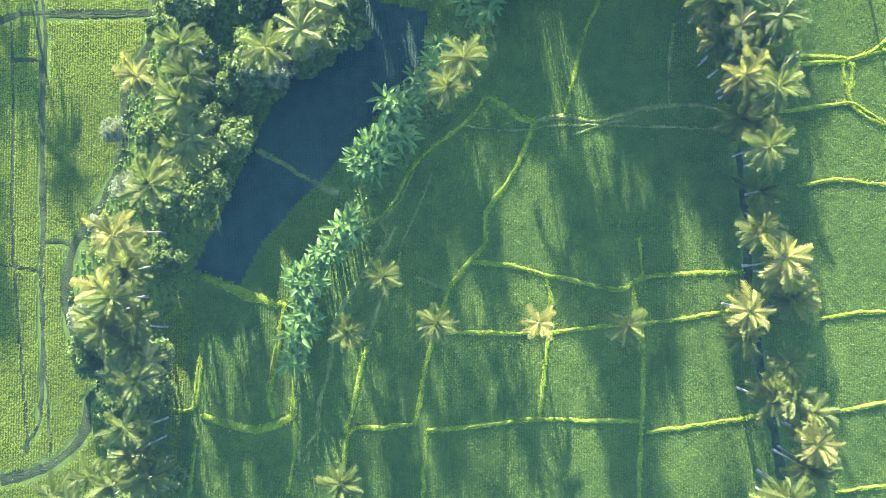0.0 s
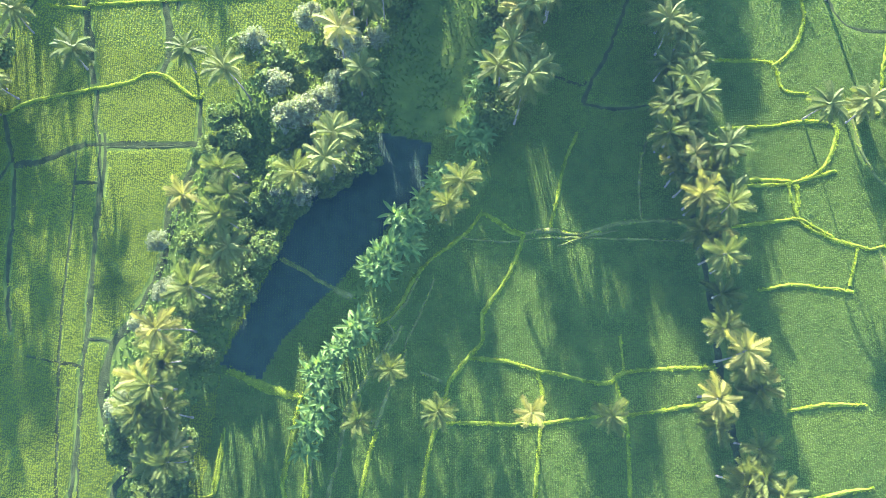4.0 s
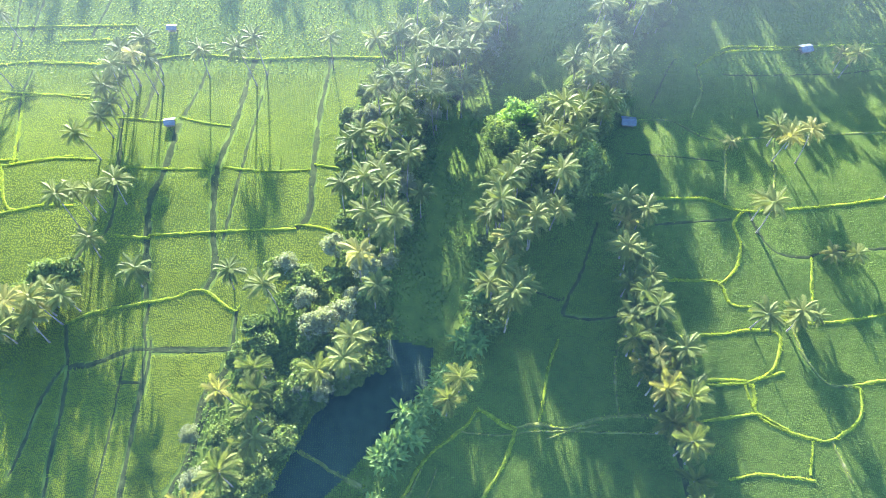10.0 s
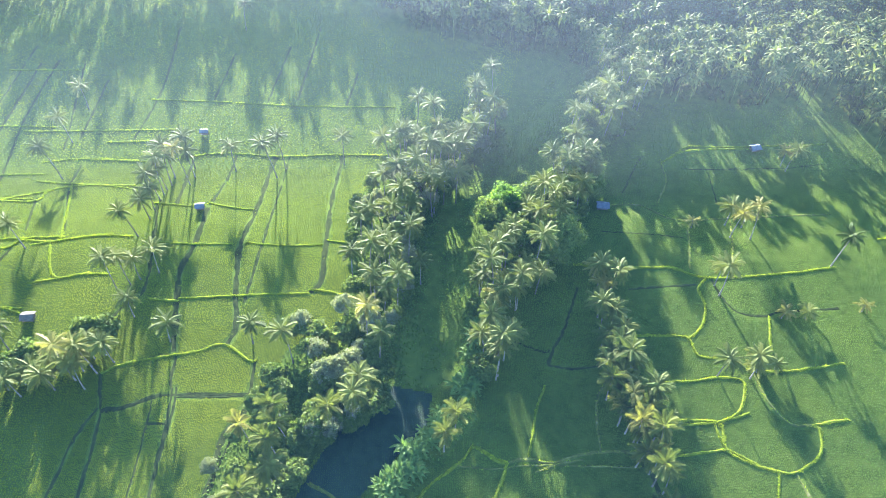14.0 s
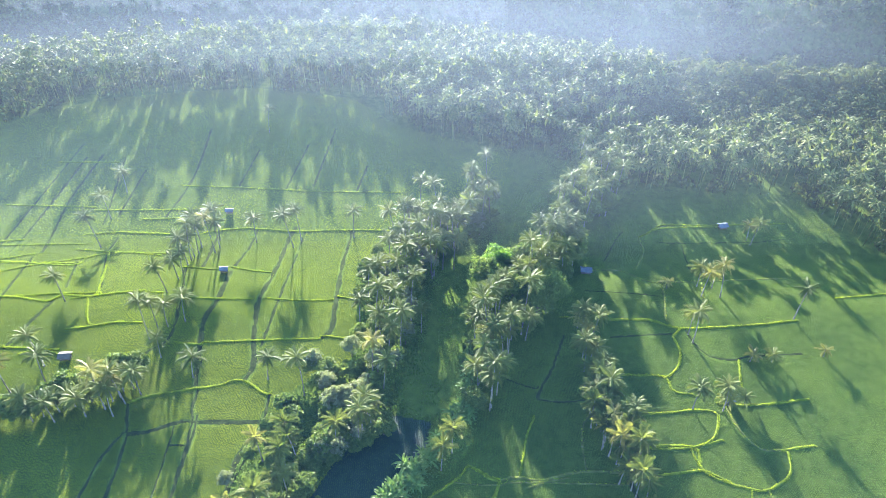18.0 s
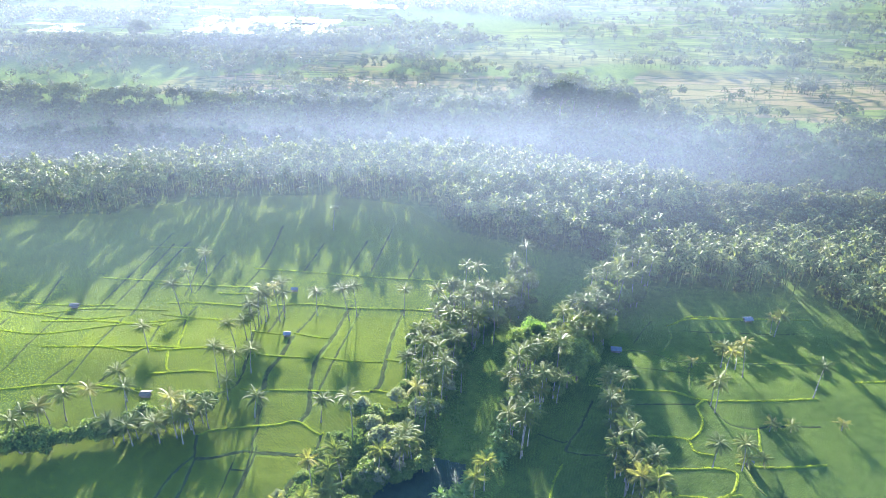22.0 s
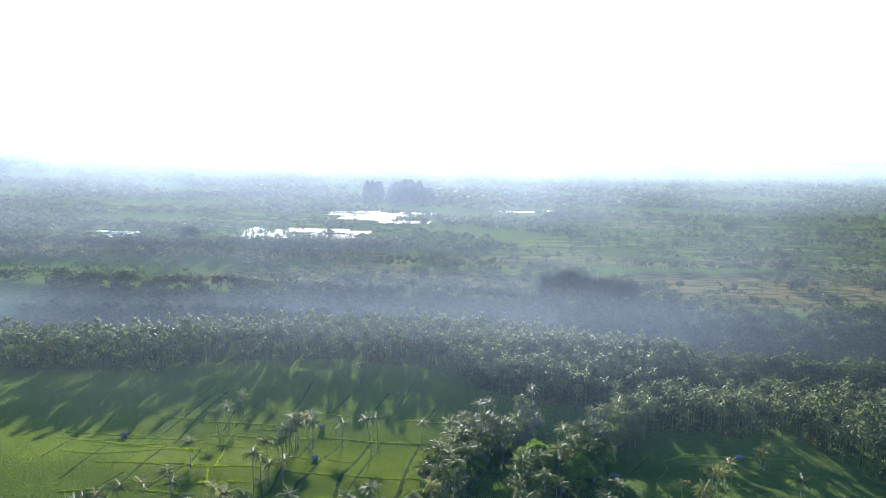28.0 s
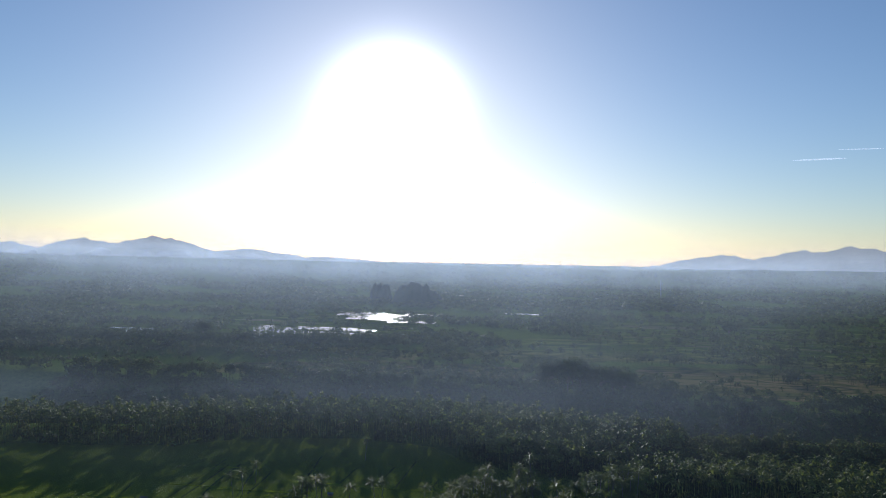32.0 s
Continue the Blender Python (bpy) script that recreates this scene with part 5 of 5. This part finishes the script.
RIDGE = [(-420, 205), (-275, 212), (-205, 224), (-172, 247), (-135, 257), (-96, 263), (-40, 256), (0, 246), (40, 250), (110, 255), (114, 272), (42, 296), (-25, 322), (-105, 312), (-205, 280), (-280, 250),
         (-420, 236)]
RIGHT_WOOD = lay([(66, 162), (114, 160), (141, 160), (148, 132), (162, 118), (260, 110), (260, 165), (190, 180), (130, 196), (80, 194), (50, 190)])
MIDDLE_WOOD = [(-26, 234), (-10, 216), (20, 203), (44, 198), (75, 225), (112, 246), (116, 270), (60, 285), (-10, 262)]
VALLEY = [(-420, 252), (-280, 268), (-200, 296), (-100, 328), (-20, 336), (50, 308), (122, 280), (165, 262), (330, 255), (430, 300), (430, 402), (300, 392), (215, 368), (150, 386), (95, 422), (-20, 440), (-420, 445)]
HOLLOW = [(70, 212), (130, 204), (195, 190), (340, 172), (340, 258), (165, 266), (122, 284), (112, 246)]
forest("palm_wood", spots_in(RIDGE, 5.2), 0.93, 16.5, "dense coconut palm wood along the ridge", 140, 0.6, 2.8, True, 17, RIDGE_LEAF, 0.04)
forest("palm_wood", spots_in(RIGHT_WOOD, 5.8), 0.82, 14.5, "dense mixed palm wood behind the paddies", 180, 0.55, 3.2, True, 17, RIDGE_LEAF)
forest("palm_wood", spots_in(MIDDLE_WOOD, 4.6), 0.55, 17, "dense broad-leaved wood with a few palms", 180, 0.55, 3.4, True, 17, RIDGE_LEAF)
forest("palm_wood", spots_in(RIDGE, 13), 1.0, 20.5, "tall coconut palms standing above the ridge wood", 140, 0.6, 2.8, True, 19, RIDGE_LEAF, 0.1)
forest("palm_wood", spots_in(RIGHT_WOOD, 12), 1.0, 19, "tall coconut palms standing above the wood", 140, 0.6, 2.8, True, 19, RIDGE_LEAF, 0.1)
forest("undergrowth", spots_in(RIDGE, 10), 0.0, 7, "dark bushes under the palms of the ridge", 60, 0.9, 3.8, False)
forest("undergrowth", spots_in(RIGHT_WOOD, 11), 0.0, 5.5, "dark bushes under the palms of the wood", 70, 0.8, 3.6, False)
forest("undergrowth", spots_in(MIDDLE_WOOD, 6.5), 0.0, 9, "dark bushes under the palms of the wood", 70, 0.8, 3.6, False)
forest("valley_wood", spots_in(VALLEY, 6.6), 0.25, 15, "dense dark woods filling the valley", 110, 0.9, 4.6)
forest("thicket", spots_in(HOLLOW, 5.2), 0.15, 8, "dark thicket of bushes sloping down behind the palm wood", 90, 0.7, 3.6, False, 12)
# the tall trees where the fields beyond the valley begin, and a belt before the flooded paddies
BRINK = [(88, 420), (155, 384), (215, 368), (300, 392), (430, 412), (520, 440), (520, 462), (430, 436), (300, 418), (215, 392), (158, 408), (95, 446)]
BELT_FAR = [(-1000, 560), (-640, 598), (-530, 640), (-420, 636), (-320, 655), (-236, 672), (-150, 690), (-150, 708), (-234, 700), (-330, 692), (-430, 674), (-540, 676), (-650, 636), (-1000, 600)]
forest("tree_belt", spots_in(BRINK, 6.0), 0.35, 15, "tall dark trees and palms at the edge of the fields", 90, 1.0, 4.8, True, 12)
forest("tree_belt", spots_in(BELT_FAR, 6.5), 0.3, 19, "belt of tall dark trees before the flooded paddies", 90, 1.1, 5.5, True, 12)
# the outermost palms along the woods' edges
edge = lay([(66, 161), (78, 160), (90, 159), (103, 159), (116, 158), (129, 159), (140, 158), (145, 146), (148, 133), (156, 123), (168, 116), (182, 113), (197, 112), (212, 111)])
edge += [(-24, 231), (-10, 215), (4, 210), (18, 203), (32, 200)]
forest("edge_palms", [(x + float(rng.normal(0, 3)), y + float(rng.normal(1.5, 2))) for x, y in edge for k in range(2)], 1.0, 16, "coconut palms along the edge of the wood", 60, 0.8, 3.0, True, 21, RIDGE_LEAF)
forest("edge_palms", [(x + float(rng.normal(0, 3)), np.interp(x, (-290, -205, -172, -135, -96, -40, 0), (212, 224, 247, 257, 263, 254, 240)) + float(rng.normal(0, 2))) for x in range(-290, -20, 7)], 1.0, 18, "coconut palms along the foot of the ridge", 60, 0.8, 3.0, True, 21, RIDGE_LEAF)


def far_spots(count, y0, y1, spread):
    y = np.exp(rng.uniform(math.log(y0), math.log(y1), count))
    x = rng.uniform(-1, 1, count) * (y + 200) * spread
    ok = np.ones(count, bool)
    ok &= ~(is_field(x, y) & (rng.random(count) < 0.9))
    # lines of trees with open land between them
    ok &= np.sin(y * 9 / (y0 + 300) * 2.2 + x * 0.004 + 1.5 * np.sin(x * 0.005)) + 0.8 * np.sin(x * 0.011 + y * 0.005) > -0.55
    return list(zip(x[ok], y[ok]))


forest("far_wood", far_spots(4200, 440, 760, 0.95), 0.4, 12, "hazy distant woods with scattered palms", 40, 1.3, 4.6, False, 11)
forest("far_wood", far_spots(7500, 740, 1700, 0.85), 0.2, 11, "hazy distant woods with scattered palms", 22, 2.2, 6.5, False, 9)
forest("far_wood", far_spots(8000, 1600, 4000, 0.95), 0.0, 13, "low dark woodland far off in the haze", 12, 6.0, 18.0, False)


def clumps(x0, x1, y0, y1, count, seed):
    """Spots of palms in small loose groups on the far fields."""
    r = np.random.default_rng(seed)
    spots = []
    for k in range(count):
        x, y = r.uniform(x0, x1), r.uniform(y0, y1)
        long, many = r.uniform(4, 26), int(r.integers(4, 26))
        spots += [(x + r.normal(0, long), y + r.normal(0, 5)) for i in range(many)]
    return spots


forest("field_palms", clumps(120, 470, 470, 640, 16, 1) + clumps(40, 700, 640, 1250, 75, 2), 0.7, 12, "loose groups of palms on the far fields", 40, 1.0, 3.4, True, 10)
forest("field_palms", clumps(-460, -60, 470, 760, 22, 3) + clumps(-640, -180, 800, 1300, 22, 4), 0.7, 10, "loose groups of palms on the far fields", 40, 1.0, 3.4, True, 10)

# ---- flooded paddies far off ----


def water_patch(x, y, w, d, turn):
    bm = bmesh.new()
    bmesh.ops.create_grid(bm, x_segments=2, y_segments=2, size=0.5, matrix=Matrix.Diagonal((w, d, 1, 1)))
    me = bpy.data.meshes.new("water")
    bm.to_mesh(me)
    bm.free()
    me.materials.append(WATER)
    ob = new("water", me)
    ob.matrix_basis = pose(x, y, float(land(x, y)) + 0.5, 0, 0, turn)
    tagged(ob, "flooded paddy reflecting the bright sky", "water", "flooded paddies", "structure")


def flooded(x0, x1, y0, y1, wide, deep, lean, keep, seed):
    """Rows of long flooded plots, narrow bunds between them."""
    r = np.random.default_rng(seed)
    y = y0
    while y < y1:
        d = deep * r.uniform(0.7, 1.3)
        x = x0 + (y - y0) * lean + r.uniform(-12, 12)
        end = x1 + (y - y0) * lean + r.uniform(-20, 20)
        while x < end:
            w = wide * r.uniform(0.6, 1.6)
            if r.random() < keep:
                water_patch(x + w / 2, y + d / 2, w - 2.5, d - 4.0, float(r.normal(0, 1.0)))
            x += w
        y += d


flooded(-610, -540, 765, 830, 24, 20, -0.3, 0.75, 1)
flooded(-400, -265, 785, 945, 26, 22, -0.2, 0.72, 2)
flooded(-275, -232, 790, 940, 22, 26, -0.15, 0.95, 3)
flooded(-360, -180, 1060, 1250, 34, 34, -0.1, 0.6, 4)
flooded(-40, 60, 1330, 1420, 40, 40, 0.0, 0.4, 5)

# ---- hills and far shores ----


def mound(name, x, y, length, depth, height, seed, label, category, slope=0.0, ends=6):
    """A hill: a broken ridge line that runs out at both ends. slope: how much it falls towards +x."""
    cols, rows = 121, 17
    u, v = np.meshgrid(np.linspace(-1, 1, cols), np.linspace(-1, 1, rows))
    r = np.random.default_rng(seed)
    prof = np.zeros(u.shape)
    for k in range(1, 15):
        prof += np.sin(u * k * 2.3 + r.uniform(0, 6) + v * r.uniform(-1, 1) * k * 0.5) / k ** 0.95 * 0.24
    z = height * np.clip((1 - np.abs(u) ** ends) * (1 - v ** 2) * (0.66 + 0.4 * prof) * (1 - slope * (u + 1) / 2), 0, None) - 4
    vx = np.stack([x + u * length / 2, y + v * depth / 2, z + float(land(x, y))], -1).reshape(-1, 3)
    k = (np.arange(rows - 1)[:, None] * cols + np.arange(cols - 1)[None]).ravel()
    ob = mesh_object(name, vx, np.stack([k, k + 1, k + 1 + cols, k + cols], 1), HILL, smooth=True)
    tagged(ob, label, category, kind="structure")


mound("hill", -266, 1630, 132, 90, 80, 1, "dark wooded rocky hill rising out of the haze", "hill")
mound("hill", -374, 1670, 64, 50, 70, 2, "dark wooded rocky hill rising out of the haze", "hill")


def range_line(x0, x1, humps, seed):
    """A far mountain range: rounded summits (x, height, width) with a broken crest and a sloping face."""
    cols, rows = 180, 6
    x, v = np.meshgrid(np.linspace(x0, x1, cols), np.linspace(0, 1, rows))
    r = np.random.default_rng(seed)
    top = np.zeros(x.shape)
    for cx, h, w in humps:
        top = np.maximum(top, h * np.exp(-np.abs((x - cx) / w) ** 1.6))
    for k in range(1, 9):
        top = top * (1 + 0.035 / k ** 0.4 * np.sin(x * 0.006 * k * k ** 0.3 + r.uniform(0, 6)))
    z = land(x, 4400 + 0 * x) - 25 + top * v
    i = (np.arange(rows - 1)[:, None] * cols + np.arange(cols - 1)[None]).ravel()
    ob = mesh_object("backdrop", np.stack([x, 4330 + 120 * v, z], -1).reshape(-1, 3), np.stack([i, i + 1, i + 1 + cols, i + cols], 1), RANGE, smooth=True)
    tagged(ob, "mountain range on the horizon, its haze put into a pale glow", "mountain", kind="structure")


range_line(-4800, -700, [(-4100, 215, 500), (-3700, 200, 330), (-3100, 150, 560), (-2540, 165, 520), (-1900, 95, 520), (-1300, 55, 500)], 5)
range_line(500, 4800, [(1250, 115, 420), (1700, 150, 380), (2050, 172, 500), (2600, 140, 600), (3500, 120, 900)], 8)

# ---- morning mist lying over the land ----


def mist(y, half, top, thick, rise=2.2):
    """A standing sheet of thin mist that thins out upwards and at its foot."""
    cols, rows = 24, 10
    gu, gh = np.meshgrid(np.linspace(-1, 1, cols), np.linspace(0, 1, rows))
    x = gu * half
    yy = y + 0.35 * top * gh + 0.02 * y * np.sin(gu * 6 + y)
    z = land(x, yy) + gh * top * (1 + 0.2 * np.sin(gu * 5 + y))
    k = (np.arange(rows - 1)[:, None] * cols + np.arange(cols - 1)[None]).ravel()
    ob = mesh_object("mist", np.stack([x, yy, z], -1).reshape(-1, 3), np.stack([k, k + 1, k + 1 + cols, k + cols], 1), MIST, smooth=True)
    a = ob.data.attributes.new("thickness", "FLOAT", "POINT")
    a.data.foreach_set("value", (thick * smooth_step(0, 1 / rise, gh) * (1 - gh) ** 0.8 * (1 - gu ** 8) * (1 - (0.8 if y < 1000 else 0.4) * smooth_step(20, 0.5 * y + 180, x))).ravel().astype(np.float32))
    tagged(ob, "thin white morning mist lit by the low sun", "mist", kind="stuff")



def haze(z, half, thick):
    """A level layer of very thin haze over the whole land."""
    g = np.linspace(-half, half, 9)
    gx, gy = np.meshgrid(g, g + 1000)
    k = (np.arange(8)[:, None] * 9 + np.arange(8)[None]).ravel()
    ob = mesh_object("haze_layer", np.stack([gx, gy, gx * 0 + z], -1).reshape(-1, 3), np.stack([k, k + 1, k + 10, k + 9], 1), HAZE)
    a = ob.data.attributes.new("thickness", "FLOAT", "POINT")
    a.data.foreach_set("value", np.full(81, thick, np.float32))
    tagged(ob, "thin bluish haze hanging above the fields", "haze", kind="stuff")


haze(60, 3800, 0.037)
for y in (95, 200):
    mist(y, 480, 90, 0.042, 1.6)
mist(246, 480, 60, 0.055, 1.6)
y = 296.0
while y < 2700:
    mist(y, 260 + y * 0.95, 40 + y * 0.07, 0.027 + 0.064 * y / 1000 + 0.05 * float(smooth_step(1000, 2200, y)))
    y *= 1.2
for y in (2850, 3250, 3700):
    mist(y, 4300, 160, 0.2, 4)
mist(4150, 4600, 110, 0.4, 8)


# ---- a mast and vapour trails far off ----


def mast(x, y, height):
    base = new("radio_mast")
    for k in range(3):
        bm = bmesh.new()
        w = 2.2
        p, q = 2.1 * k, 2.1 * k
        limb(bm, (w * math.cos(p), w * math.sin(q), -1), (0.3 * math.cos(p), 0.3 * math.sin(q), height), 0.5, 0.25, 5)
        part("leg", bm, TIN, base)
    for k in range(1, 7):
        bm = bmesh.new()
        z, r = height * k / 7, 2.2 * (1 - k / 7) + 0.3
        for i in range(3):
            limb(bm, (r * math.cos(2.1 * i), r * math.sin(2.1 * i), z), (r * math.cos(2.1 * i + 2.1), r * math.sin(2.1 * i + 2.1), z), 0.2, 0.2, 4)
        part("brace", bm, TIN, base)
    base.location = (x, y, float(land(x, y)))
    tagged(base, "slim steel lattice radio mast above the far woods", "mast")


mast(473, 2300, 62)


def trail(x0, x1, z0, z1, wide):
    k = np.linspace(0, 1, 15)
    w = wide * np.sin(np.pi * k) ** 0.6
    top = np.column_stack([x0 + (x1 - x0) * k, np.full(15, 4250.0), z0 + (z1 - z0) * k + w])
    low = np.column_stack([x0 + (x1 - x0) * k, np.full(15, 4250.0), z0 + (z1 - z0) * k - w])
    i = np.arange(14)
    ob = mesh_object("vapour_trail", np.vstack([top, low]), np.stack([i, i + 1, i + 16, i + 15], 1), MIST)
    t = ob.data.attributes.new("thickness", "FLOAT", "POINT")
    t.data.foreach_set("value", np.full(30, 0.55, np.float32))
    tagged(ob, "thin white vapour trail high above the horizon", "cloud", kind="structure")


trail(1580, 1900, 752, 768, 5)
trail(1840, 2110, 818, 826, 3)
trail(-38, 80, 606, 608, 2)
